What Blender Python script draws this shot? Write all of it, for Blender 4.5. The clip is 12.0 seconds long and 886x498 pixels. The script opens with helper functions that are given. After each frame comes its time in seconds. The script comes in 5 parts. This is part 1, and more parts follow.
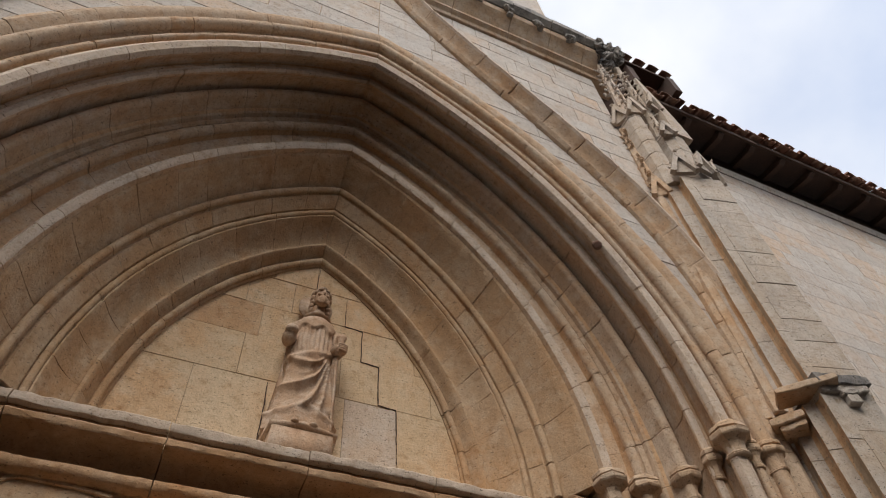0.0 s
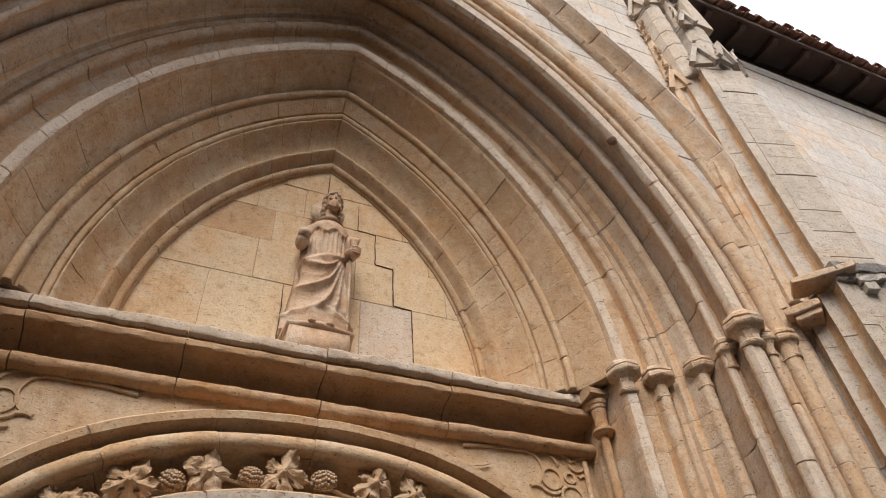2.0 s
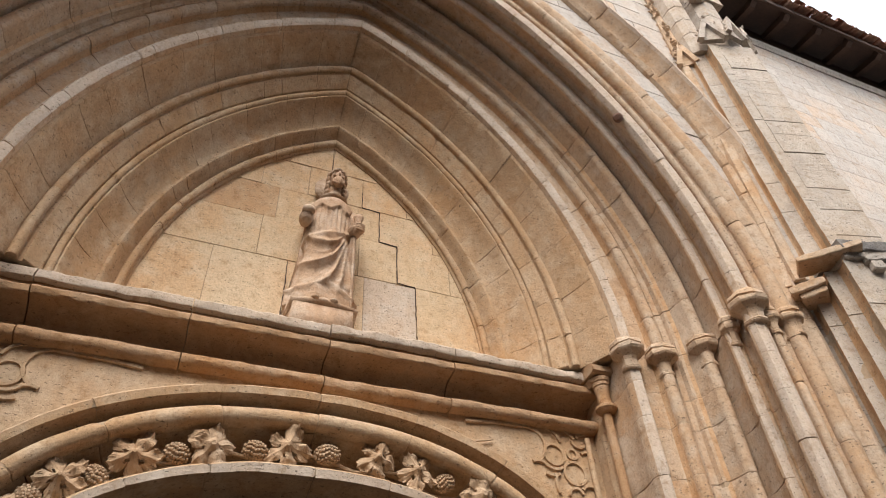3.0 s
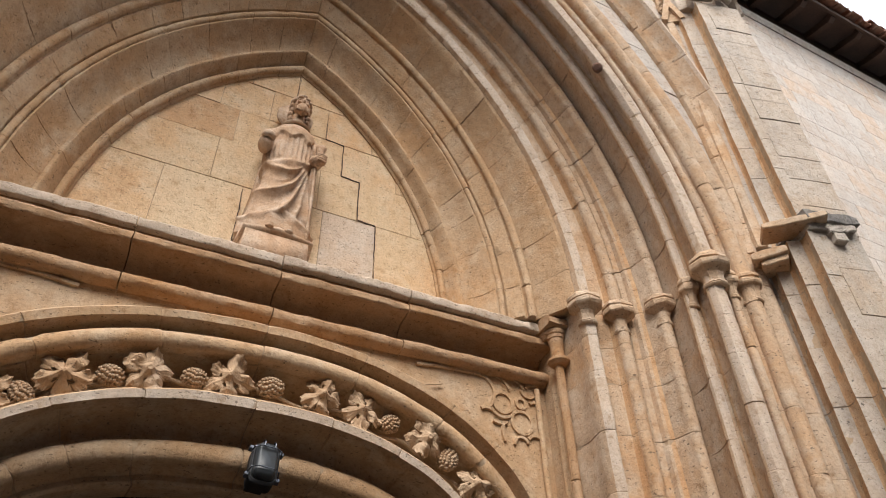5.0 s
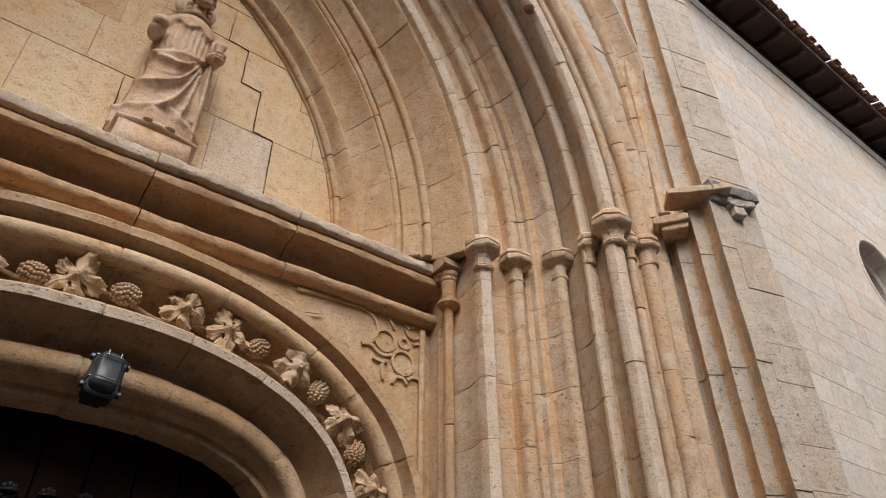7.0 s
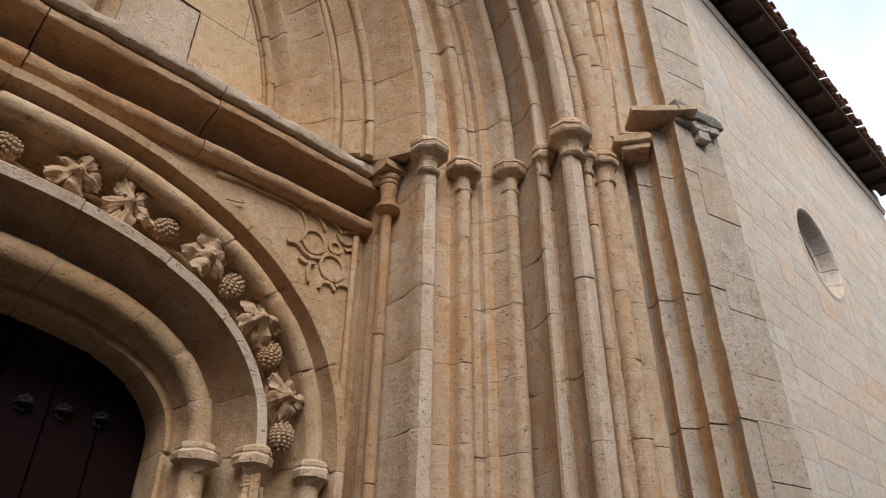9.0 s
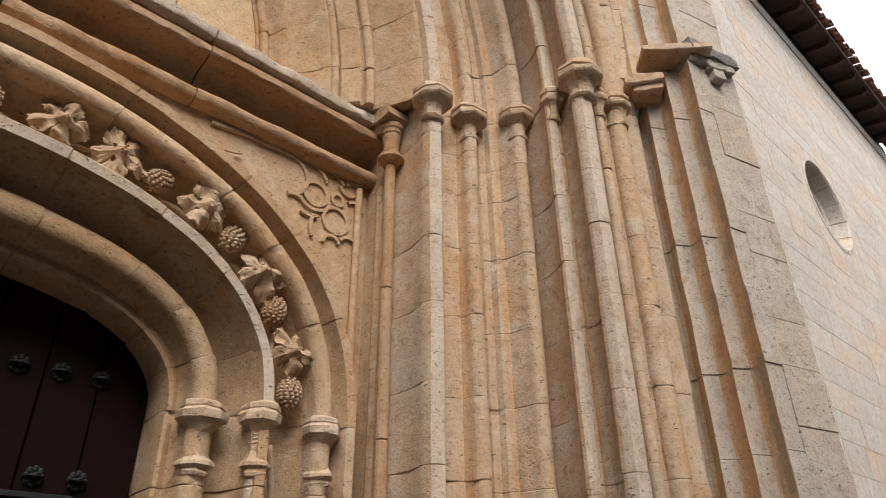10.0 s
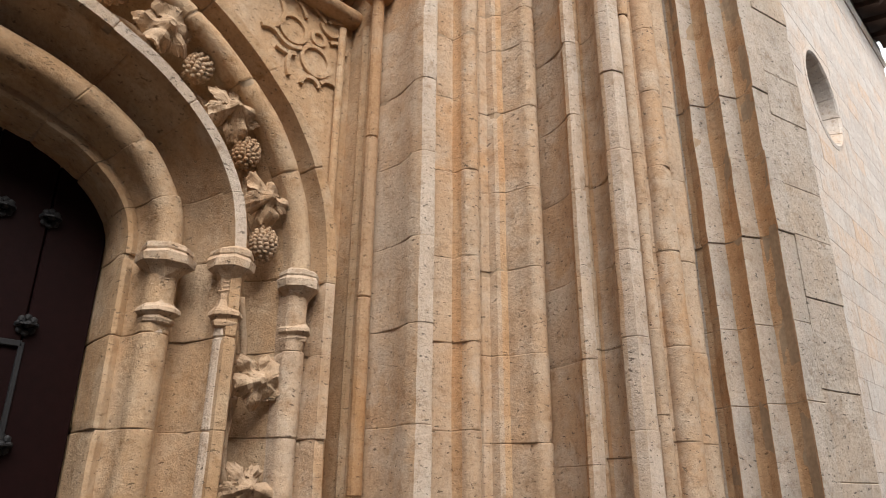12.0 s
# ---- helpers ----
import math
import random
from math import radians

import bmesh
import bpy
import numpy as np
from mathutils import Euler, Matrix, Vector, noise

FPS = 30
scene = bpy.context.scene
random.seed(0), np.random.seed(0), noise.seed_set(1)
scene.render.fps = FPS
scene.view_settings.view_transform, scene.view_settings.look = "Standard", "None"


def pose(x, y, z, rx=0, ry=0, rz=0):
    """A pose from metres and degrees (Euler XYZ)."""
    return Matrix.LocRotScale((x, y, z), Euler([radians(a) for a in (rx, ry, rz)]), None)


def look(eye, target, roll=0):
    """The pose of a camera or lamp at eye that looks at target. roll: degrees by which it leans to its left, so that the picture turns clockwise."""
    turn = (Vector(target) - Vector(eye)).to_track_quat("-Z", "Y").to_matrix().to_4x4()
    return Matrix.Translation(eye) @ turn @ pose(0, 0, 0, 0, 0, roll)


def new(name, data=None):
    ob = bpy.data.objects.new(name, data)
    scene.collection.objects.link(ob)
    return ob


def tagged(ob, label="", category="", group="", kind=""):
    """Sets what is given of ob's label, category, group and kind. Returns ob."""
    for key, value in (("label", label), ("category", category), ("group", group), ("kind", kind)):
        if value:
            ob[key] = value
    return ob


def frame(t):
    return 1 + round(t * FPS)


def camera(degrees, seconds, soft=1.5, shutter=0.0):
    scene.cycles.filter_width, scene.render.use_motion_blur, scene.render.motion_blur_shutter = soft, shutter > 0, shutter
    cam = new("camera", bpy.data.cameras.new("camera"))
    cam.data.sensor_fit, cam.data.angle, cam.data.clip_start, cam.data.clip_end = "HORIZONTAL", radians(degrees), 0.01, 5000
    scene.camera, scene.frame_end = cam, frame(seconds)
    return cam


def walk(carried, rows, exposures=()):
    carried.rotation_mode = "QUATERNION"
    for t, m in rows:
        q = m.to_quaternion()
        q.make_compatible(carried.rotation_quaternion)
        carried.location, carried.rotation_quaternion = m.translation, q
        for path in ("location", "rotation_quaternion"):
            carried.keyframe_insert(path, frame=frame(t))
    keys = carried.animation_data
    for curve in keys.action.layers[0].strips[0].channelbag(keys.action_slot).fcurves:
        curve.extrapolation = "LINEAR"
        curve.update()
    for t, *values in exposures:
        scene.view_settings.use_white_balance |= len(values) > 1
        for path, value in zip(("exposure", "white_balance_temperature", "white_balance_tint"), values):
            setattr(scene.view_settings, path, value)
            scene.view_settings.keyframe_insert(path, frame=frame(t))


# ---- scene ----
cam = camera(66.4, 12.0, 1.0)
EXPOSURES = [(0, -1.0), (0.5, -0.72), (1, -0.62), (2.5, -0.13), (4.5, -0.10), (5.5, -0.22), (7, -0.38), (9.0, -0.60), (9.7, -0.40), (12, -0.14)]
PATH = [
    (0, (-0.907, -3.926, 1.819), (-0.325, -2.844, 3.397), -5.2),
    (0.5, (-0.885, -3.886, 1.806), (-0.289, -2.763, 3.35), -5.8),
    (1, (-0.864, -3.857, 1.798), (-0.269, -2.671, 3.294), -5.5),
    (1.5, (-0.868, -3.846, 1.773), (-0.271, -2.615, 3.231), -5.1),
    (2, (-0.832, -3.822, 1.785), (-0.225, -2.543, 3.198), -4.6),
    (2.5, (-0.825, -3.786, 1.771), (-0.221, -2.486, 3.166), -4.2),
    (2.7, (-0.824, -3.805, 1.769), (-0.223, -2.496, 3.157), -4.0),
    (4.3, (-0.662, -3.788, 1.817), (0.005, -2.426, 3.121), -2.0),
    (4.5, (-0.698, -3.685, 1.816), (0.02, -2.347, 3.117), -2.2),
    (5, (-0.714, -3.652, 1.826), (0.021, -2.283, 3.085), -1.8),
    (5.5, (-0.743, -3.586, 1.824), (0.144, -2.284, 3.055), -3.5),
    (6, (-0.68, -3.537, 1.842), (0.248, -2.219, 3.026), -2.8),
    (6.5, (-0.534, -3.502, 1.849), (0.411, -2.202, 3.04), -0.8),
    (7, (-0.433, -3.434, 1.855), (0.555, -2.132, 3.008), -0.3),
    (7.2, (-0.406, -3.386, 1.853), (0.609, -2.093, 2.991), -0.9),
    (8.8, (-0.144, -2.994, 1.784), (1.031, -1.794, 2.869), 0.4),
    (9, (-0.081, -2.988, 1.783), (1.086, -1.754, 2.838), 0.7),
    (9.5, (-0.004, -2.939, 1.761), (1.172, -1.665, 2.758), 0.1),
    (10, (0.023, -2.811, 1.762), (1.221, -1.543, 2.741), -0.8),
    (10.5, (0.033, -2.654, 1.753), (1.295, -1.422, 2.696), -0.4),
    (11, (0.066, -2.543, 1.736), (1.378, -1.304, 2.599), -0.3),
    (11.5, (0.15, -2.502, 1.727), (1.452, -1.204, 2.514), 0.4),
    (12, (0.229, -2.475, 1.709), (1.572, -1.166, 2.405), 0.5),
]
walk(cam, [(t, look(eye, target, roll)) for t, eye, target, roll in PATH], EXPOSURES)

# ---- light ----
world = bpy.data.worlds.new("world")
scene.world = world
world.use_nodes = True
wn = world.node_tree
sky = wn.nodes.new("ShaderNodeTexSky")
sky.sky_type = "NISHITA"
sky.sun_disc = False
sky.sun_elevation = radians(50)
sky.sun_rotation = radians(204)
sky.dust_density = 1.5
sky.air_density = 1.0
cloud = wn.nodes.new("ShaderNodeTexNoise")
cloud.inputs["Scale"].default_value = 2.2
cloud.inputs["Detail"].default_value = 7.0
cloud_ramp = wn.nodes.new("ShaderNodeValToRGB")
cloud_ramp.color_ramp.elements[0].position = 0.30
cloud_ramp.color_ramp.elements[0].color = (0.42, 0.42, 0.42, 1)
cloud_ramp.color_ramp.elements[1].position = 0.60
cloud_ramp.color_ramp.elements[1].color = (1, 1, 1, 1)
cloud_mix = wn.nodes.new("ShaderNodeMixRGB")
cloud_mix.inputs[2].default_value = (15, 15.2, 15.6, 1)
wn.links.new(cloud.outputs["Fac"], cloud_ramp.inputs["Fac"])
wn.links.new(cloud_ramp.outputs["Color"], cloud_mix.inputs[0])
sky_gain = wn.nodes.new("ShaderNodeMixRGB")
sky_gain.blend_type = "MULTIPLY"
sky_gain.inputs[0].default_value = 1.0
sky_gain.inputs[2].default_value = (4.6, 4.5, 4.4, 1)
wn.links.new(sky.outputs["Color"], sky_gain.inputs[1])
wn.links.new(sky_gain.outputs["Color"], cloud_mix.inputs[1])
wn.links.new(cloud_mix.outputs["Color"], wn.nodes["Background"].inputs["Color"])
wn.nodes["Background"].inputs["Strength"].default_value = 0.14
sun = new("sun", bpy.data.lights.new("sun", "SUN"))
sun.data.energy = 4.8
sun.data.angle = radians(40)
sun.data.color = (1.0, 0.95, 0.88)
sun.matrix_world = look((-4.0, -8.0, 10.5), (0, 0, 0))


# ---- materials ----
def nodes_of(name, rough=0.9):
    m = bpy.data.materials.new(name)
    m.use_nodes = True
    nt = m.node_tree
    b = nt.nodes["Principled BSDF"]
    b.inputs["Roughness"].default_value = rough
    return m, nt, b


def noise_node(nt, coord, scale, detail=4.0, rough=0.55, stretch=None):
    n = nt.nodes.new("ShaderNodeTexNoise")
    n.inputs["Scale"].default_value = scale
    n.inputs["Detail"].default_value = detail
    n.inputs["Roughness"].default_value = rough
    if stretch:
        mp = nt.nodes.new("ShaderNodeMapping")
        mp.inputs["Scale"].default_value = stretch
        nt.links.new(coord, mp.inputs["Vector"])
        coord = mp.outputs["Vector"]
    nt.links.new(coord, n.inputs["Vector"])
    return n.outputs["Fac"]


def ramp_node(nt, fac, stops):
    r = nt.nodes.new("ShaderNodeValToRGB")
    while len(r.color_ramp.elements) < len(stops):
        r.color_ramp.elements.new(0.5)
    for e, (p, c) in zip(r.color_ramp.elements, stops):
        e.position, e.color = p, (*c, 1)
    nt.links.new(fac, r.inputs["Fac"])
    return r.outputs["Color"]


def mix_node(nt, fac, a, b, kind="MIX"):
    m = nt.nodes.new("ShaderNodeMixRGB")
    m.blend_type = kind
    for sock, v in zip(m.inputs, (fac, a, b)):
        if isinstance(v, (int, float)):
            sock.default_value = v
        elif isinstance(v, tuple):
            sock.default_value = (*v, 1)
        else:
            nt.links.new(v, sock)
    return m.outputs[0]


def stone(name, base, pale, ochre, grey, grey_amount=0.5, ochre_amount=0.5, pits=1.0, vary=0.35):
    """Weathered limestone: stone-to-stone tone, ochre patches, grey lichen film, pits and grain."""
    m, nt, b = nodes_of(name, 0.92)
    base, pale, ochre, grey = (tuple(v * k for v, k in zip(c, (0.87, 0.85, 0.85))) for c in (base, pale, ochre, grey))
    info = nt.nodes.new("ShaderNodeObjectInfo")
    geo = nt.nodes.new("ShaderNodeNewGeometry")
    pos = geo.outputs["Position"]
    rnd = info.outputs["Random"]
    isl = geo.outputs["Random Per Island"]
    both = nt.nodes.new("ShaderNodeMath")
    both.operation = "ADD"
    nt.links.new(rnd, both.inputs[0])
    nt.links.new(isl, both.inputs[1])
    fr = nt.nodes.new("ShaderNodeMath")
    fr.operation = "FRACT"
    nt.links.new(both.outputs[0], fr.inputs[0])
    tone = ramp_node(nt, fr.outputs[0], [(0.0, base), (0.45, tuple(v * (1 - 0.12 * vary) for v in base)), (0.7, pale), (1.0, ochre)])
    col = mix_node(nt, vary, base, tone)
    big = noise_node(nt, pos, 1.7, 5.0, 0.6)
    col = mix_node(nt, ramp_node(nt, big, [(0.42, (0, 0, 0)), (0.68, (ochre_amount,) * 3)]), col, ochre)
    mid = noise_node(nt, pos, 5.0, 6.0, 0.65)
    col = mix_node(nt, ramp_node(nt, mid, [(0.47, (0, 0, 0)), (0.66, (0.75,) * 3)]), col, pale)
    film = noise_node(nt, pos, 2.6, 8.0, 0.7, (1.0, 1.0, 0.45))
    col = mix_node(nt, ramp_node(nt, film, [(0.50, (0, 0, 0)), (0.66, (grey_amount,) * 3)]), col, grey)
    streak = noise_node(nt, pos, 9.0, 4.0, 0.6, (1.0, 1.0, 0.08))
    col = mix_node(nt, ramp_node(nt, streak, [(0.55, (0, 0, 0)), (0.75, (0.35,) * 3)]), col, tuple(v * 0.72 for v in ochre))
    fine = noise_node(nt, pos, 55.0, 6.0, 0.7)
    col = mix_node(nt, 0.42, col, ramp_node(nt, fine, [(0.3, (0.55, 0.50, 0.44)), (0.5, (1, 1, 1)), (0.7, (1.2, 1.2, 1.18))]), "MULTIPLY")
    blotch = noise_node(nt, pos, 13.0, 7.0, 0.72)
    col = mix_node(nt, 0.75, col, ramp_node(nt, blotch, [(0.30, (0.62, 0.50, 0.37)), (0.45, (1, 1, 1)), (0.66, (1.12, 1.12, 1.12))]), "MULTIPLY")
    pit = noise_node(nt, pos, 38.0, 3.0, 0.55, (1.0, 1.0, 2.0))
    pit_mask = ramp_node(nt, pit, [(0.325, (1, 1, 1)), (0.362, (0, 0, 0))])
    col = mix_node(nt, mix_node(nt, 1.0, pit_mask, (0.75 * pits,) * 3, "MULTIPLY"), col, tuple(v * 0.35 for v in base))
    nt.links.new(col, b.inputs["Base Color"])
    bump = nt.nodes.new("ShaderNodeBump")
    bump.inputs["Strength"].default_value = 0.8
    bump.inputs["Distance"].default_value = 0.018
    h = mix_node(nt, 0.5, fine, noise_node(nt, pos, 16.0, 5.0, 0.6))
    h = mix_node(nt, 0.35 * pits, h, pit_mask, "SUBTRACT")
    nt.links.new(h, bump.inputs["Height"])
    nt.links.new(bump.outputs["Normal"], b.inputs["Normal"])
    return m


def plain(name, colour, rough=0.7, metal=0.0, grain=30.0, depth=0.4):
    m, nt, b = nodes_of(name, rough)
    geo = nt.nodes.new("ShaderNodeNewGeometry")
    pos = geo.outputs["Position"]
    n1 = noise_node(nt, pos, grain, 5.0, 0.6)
    n2 = noise_node(nt, pos, grain / 8, 4.0, 0.6)
    col = mix_node(nt, 0.6, colour, ramp_node(nt, n1, [(0.3, tuple(v * 0.6 for v in colour)), (0.7, tuple(min(1, v * 1.35) for v in colour))]))
    col = mix_node(nt, 0.35, col, ramp_node(nt, n2, [(0.35, tuple(v * 0.6 for v in colour)), (0.65, tuple(min(1, v * 1.3) for v in colour))]))
    nt.links.new(col, b.inputs["Base Color"])
    b.inputs["Metallic"].default_value = metal
    bump = nt.nodes.new("ShaderNodeBump")
    bump.inputs["Strength"].default_value = depth
    bump.inputs["Distance"].default_value = 0.006
    nt.links.new(n1, bump.inputs["Height"])
    nt.links.new(bump.outputs["Normal"], b.inputs["Normal"])
    return m


GOLD = stone("golden_limestone", (0.575, 0.415, 0.275), (0.65, 0.535, 0.41), (0.58, 0.345, 0.17), (0.50, 0.425, 0.34), 0.45, 0.65, 1.2, 0.5)
TYMP = stone("tympanum_limestone", (0.69, 0.505, 0.31), (0.74, 0.59, 0.40), (0.69, 0.42, 0.215), (0.62, 0.51, 0.36), 0.3, 0.75, 0.9, 0.6)
# Darker, browner copy of the stone; puts the cornice underside's shade into the colour.
WARM = stone("shade_brown_limestone", (0.45, 0.275, 0.145), (0.54, 0.375, 0.235), (0.45, 0.235, 0.092), (0.38, 0.285, 0.20), 0.35, 0.75, 0.9, 0.5)
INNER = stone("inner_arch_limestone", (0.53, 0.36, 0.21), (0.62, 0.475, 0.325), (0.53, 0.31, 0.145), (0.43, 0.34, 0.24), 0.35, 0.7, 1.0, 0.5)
CARVED = stone("carved_limestone", (0.49, 0.34, 0.21), (0.60, 0.46, 0.32), (0.44, 0.25, 0.115), (0.48, 0.39, 0.30), 0.4, 0.5, 1.0)
PIER = stone("grey_limestone", (0.53, 0.455, 0.375), (0.61, 0.545, 0.465), (0.53, 0.38, 0.24), (0.42, 0.39, 0.35), 0.6, 0.4, 1.4)
# Ochre patina; on hollows and returns it also paints in their warm shade.
PATINA_SHADE = stone("ochre_patina_and_shade_limestone", (0.60, 0.385, 0.21), (0.64, 0.465, 0.295), (0.58, 0.30, 0.125), (0.50, 0.38, 0.27), 0.3, 0.6)
WALL = stone("pale_ashlar", (0.565, 0.51, 0.45), (0.635, 0.595, 0.54), (0.62, 0.45, 0.31), (0.50, 0.465, 0.425), 0.5, 0.45, 1.6, 0.85)
TOPS = stone("lichen_limestone", (0.48, 0.42, 0.355), (0.58, 0.52, 0.45), (0.48, 0.35, 0.24), (0.32, 0.31, 0.29), 0.6, 0.3, 1.4)
BLACK = stone("blackened_limestone", (0.30, 0.28, 0.255), (0.36, 0.34, 0.31), (0.27, 0.22, 0.17), (0.05, 0.05, 0.055), 0.95, 0.3, 1.5)
# Pale washed stone; on fillets and shafts it also paints in caught light.
WASHED_LIT = stone("washed_and_lit_limestone", (0.63, 0.505, 0.39), (0.69, 0.595, 0.49), (0.58, 0.42, 0.275), (0.52, 0.455, 0.39), 0.5, 0.35, 1.2)
MORTAR = plain("old_mortar", (0.40, 0.29, 0.19), 0.95, 0, 40)
FIGURE = stone("rosy_limestone", (0.58, 0.40, 0.265), (0.70, 0.58, 0.46), (0.45, 0.25, 0.12), (0.58, 0.48, 0.38), 0.45, 0.6, 0.5)
WOOD = plain("dark_red_boards", (0.010, 0.0026, 0.0026), 0.6, 0, 25)
BEAM = plain("old_brown_timber", (0.06, 0.030, 0.019), 0.8, 0, 30)
WOOD.node_tree.nodes["Principled BSDF"].inputs["Specular IOR Level"].default_value = 0.1
IRON = plain("black_iron", (0.012, 0.012, 0.014), 0.65, 0.2, 60)
LAMP_METAL = plain("grey_lamp_metal", (0.10, 0.11, 0.13), 0.4, 0.7, 60, 0.15)
TILE = stone("clay_tile", (0.24, 0.11, 0.07), (0.27, 0.18, 0.13), (0.22, 0.09, 0.05), (0.12, 0.10, 0.09), 0.6, 0.4)
# dark, so the added sky-blocking walls bounce little light
DULL_BLOCK = stone("sky_block_dull", (0.065, 0.06, 0.055), (0.08, 0.075, 0.07), (0.065, 0.055, 0.045), (0.05, 0.05, 0.05), 0.5, 0.3)
GROUND = stone("worn_street_slabs", (0.075, 0.068, 0.060), (0.09, 0.084, 0.075), (0.072, 0.062, 0.050), (0.06, 0.057, 0.054), 0.5, 0.3)
VOID = plain("dark_interior", (0.01, 0.009, 0.008), 0.9)
GLASS, _nt, _b = nodes_of("lamp_glass", 0.3)
_b.inputs["Base Color"].default_value = (0.045, 0.05, 0.055, 1)
_b.inputs["Specular IOR Level"].default_value = 0.25
LEAFY = plain("green_leaves", (0.06, 0.08, 0.035), 0.8)


# ---- mesh helpers ----
def part(name, bm, mat, parent=None, label="", smooth=False):
    me = bpy.data.meshes.new(name)
    bmesh.ops.recalc_face_normals(bm, faces=bm.faces)
    if smooth:
        for f in bm.faces:
            f.smooth = True
    bm.to_mesh(me)
    bm.free()
    me.materials.append(mat)
    ob = new(name, me)
    ob.parent = parent
    if label:
        ob["label"] = label
    return ob


def raw(name, verts, faces, mat, parent=None, smooth=False):
    me = bpy.data.meshes.new(name)
    me.from_pydata(verts, [], faces)
    me.materials.append(mat)
    if smooth:
        me.shade_smooth()
    ob = new(name, me)
    ob.parent = parent
    return ob


def thing(name, label, category, at=(0, 0, 0), group="", kind=""):
    ob = new(name)
    ob.location = at
    return tagged(ob, label, category, group, kind)


def loft(bm, rings, caps=True):
    """Joins equal closed rings of points into one skin."""
    vs = [[bm.verts.new(p) for p in r] for r in rings]
    n = len(vs[0])
    for a, b in zip(vs, vs[1:]):
        for i in range(n):
            bm.faces.new((a[i], a[(i + 1) % n], b[(i + 1) % n], b[i]))
    if caps:
        bm.faces.new(vs[0][::-1])
        bm.faces.new(vs[-1])
    return vs


def prism(bm, plan, z0, z1, grow=0.0):
    """A plan of (x, y) drawn up from z0 to z1, with softened rims."""
    cx = sum(p[0] for p in plan) / len(plan)
    cy = sum(p[1] for p in plan) / len(plan)
    e = min(0.008, (z1 - z0) / 4)

    def ring(z, d):
        out = []
        for x, y in plan:
            l = math.hypot(x - cx, y - cy) or 1
            out.append((x - (x - cx) / l * d, y - (y - cy) / l * d, z))
        return out
    loft(bm, [ring(z0, e), ring(z0 + e, 0), ring(z1 - e, -grow), ring(z1, e - grow)])


def box(bm, a, b, soft=0.006):
    (x0, y0, z0), (x1, y1, z1) = a, b
    r = bmesh.ops.create_cube(bm, size=1)
    bmesh.ops.scale(bm, vec=(x1 - x0, y1 - y0, z1 - z0), verts=r["verts"])
    bmesh.ops.translate(bm, vec=((x0 + x1) / 2, (y0 + y1) / 2, (z0 + z1) / 2), verts=r["verts"])
    if soft:
        edges = list({e for v in r["verts"] for e in v.link_edges})
        bmesh.ops.bevel(bm, geom=edges, offset=soft, segments=1, affect="EDGES")


def lathe(bm, prof, centre, sides=16, flat=0.0, turn=0.0, squash=1.0):
    """Turns (radius, height) pairs about a vertical axis."""
    cx, cy, cz = centre
    rings = []
    for r, z in prof:
        rings.append([(cx + r * math.cos(turn + 2 * math.pi * i / sides), cy + squash * r * math.sin(turn + 2 * math.pi * i / sides), cz + z) for i in range(sides)])
    loft(bm, rings)


def ball(bm, centre, radii, detail=2, rot=None):
    m = Matrix.Translation(centre) @ (rot or Matrix.Identity(4)) @ Matrix.Diagonal((*radii, 1))
    bmesh.ops.create_icosphere(bm, subdivisions=detail, radius=1, matrix=m)


def rough_up(bm, amount, scale, seed=0.0):
    for v in bm.verts:
        v.co += noise.noise_vector(v.co * scale + Vector((seed, 0, seed * 2))) * amount


# ---- the portal's lines ----
SPRING = 4.72
DOOR_SPRING = 2.655


def arch_point(w, y, f, side):
    """A point of the great pointed arch: w half-width, f from 0 (spring) to 1 (crown)."""
    c = 1.39 + 0.30 * (w - 1.40)
    r = w + c
    a = f * math.acos(c / r)
    return Vector((side * (r * math.cos(a) - c), y, SPRING + r * math.sin(a)))


def jamb_point(w, y, z, side):
    return Vector((side * w, y, z))


def door_point(w, y, f, side):
    """A point of the basket arch over the door: f from 0 (spring) to 1 (crown)."""
    h = 0.965 + (w - 1.56) * (1.16 if w < 1.56 else 1.06)
    k = 0.80 + 0.10 * min(max((w - 1.30) / 0.26, 0.0), 1.0)
    a = f * math.pi / 2
    return Vector((side * w * math.cos(a) ** k, y, DOOR_SPRING + h * math.sin(a) ** k))


def inset(profile, d):
    """The profile moved d into the stone."""
    out = []
    for i, (x, y) in enumerate(profile):
        x0, y0 = profile[max(i - 1, 0)]
        x1, y1 = profile[min(i + 1, len(profile) - 1)]
        tx, ty = x1 - x0, y1 - y0
        l = math.hypot(tx, ty) or 1
        out.append((x - ty / l * d, y + tx / l * d))
    return out


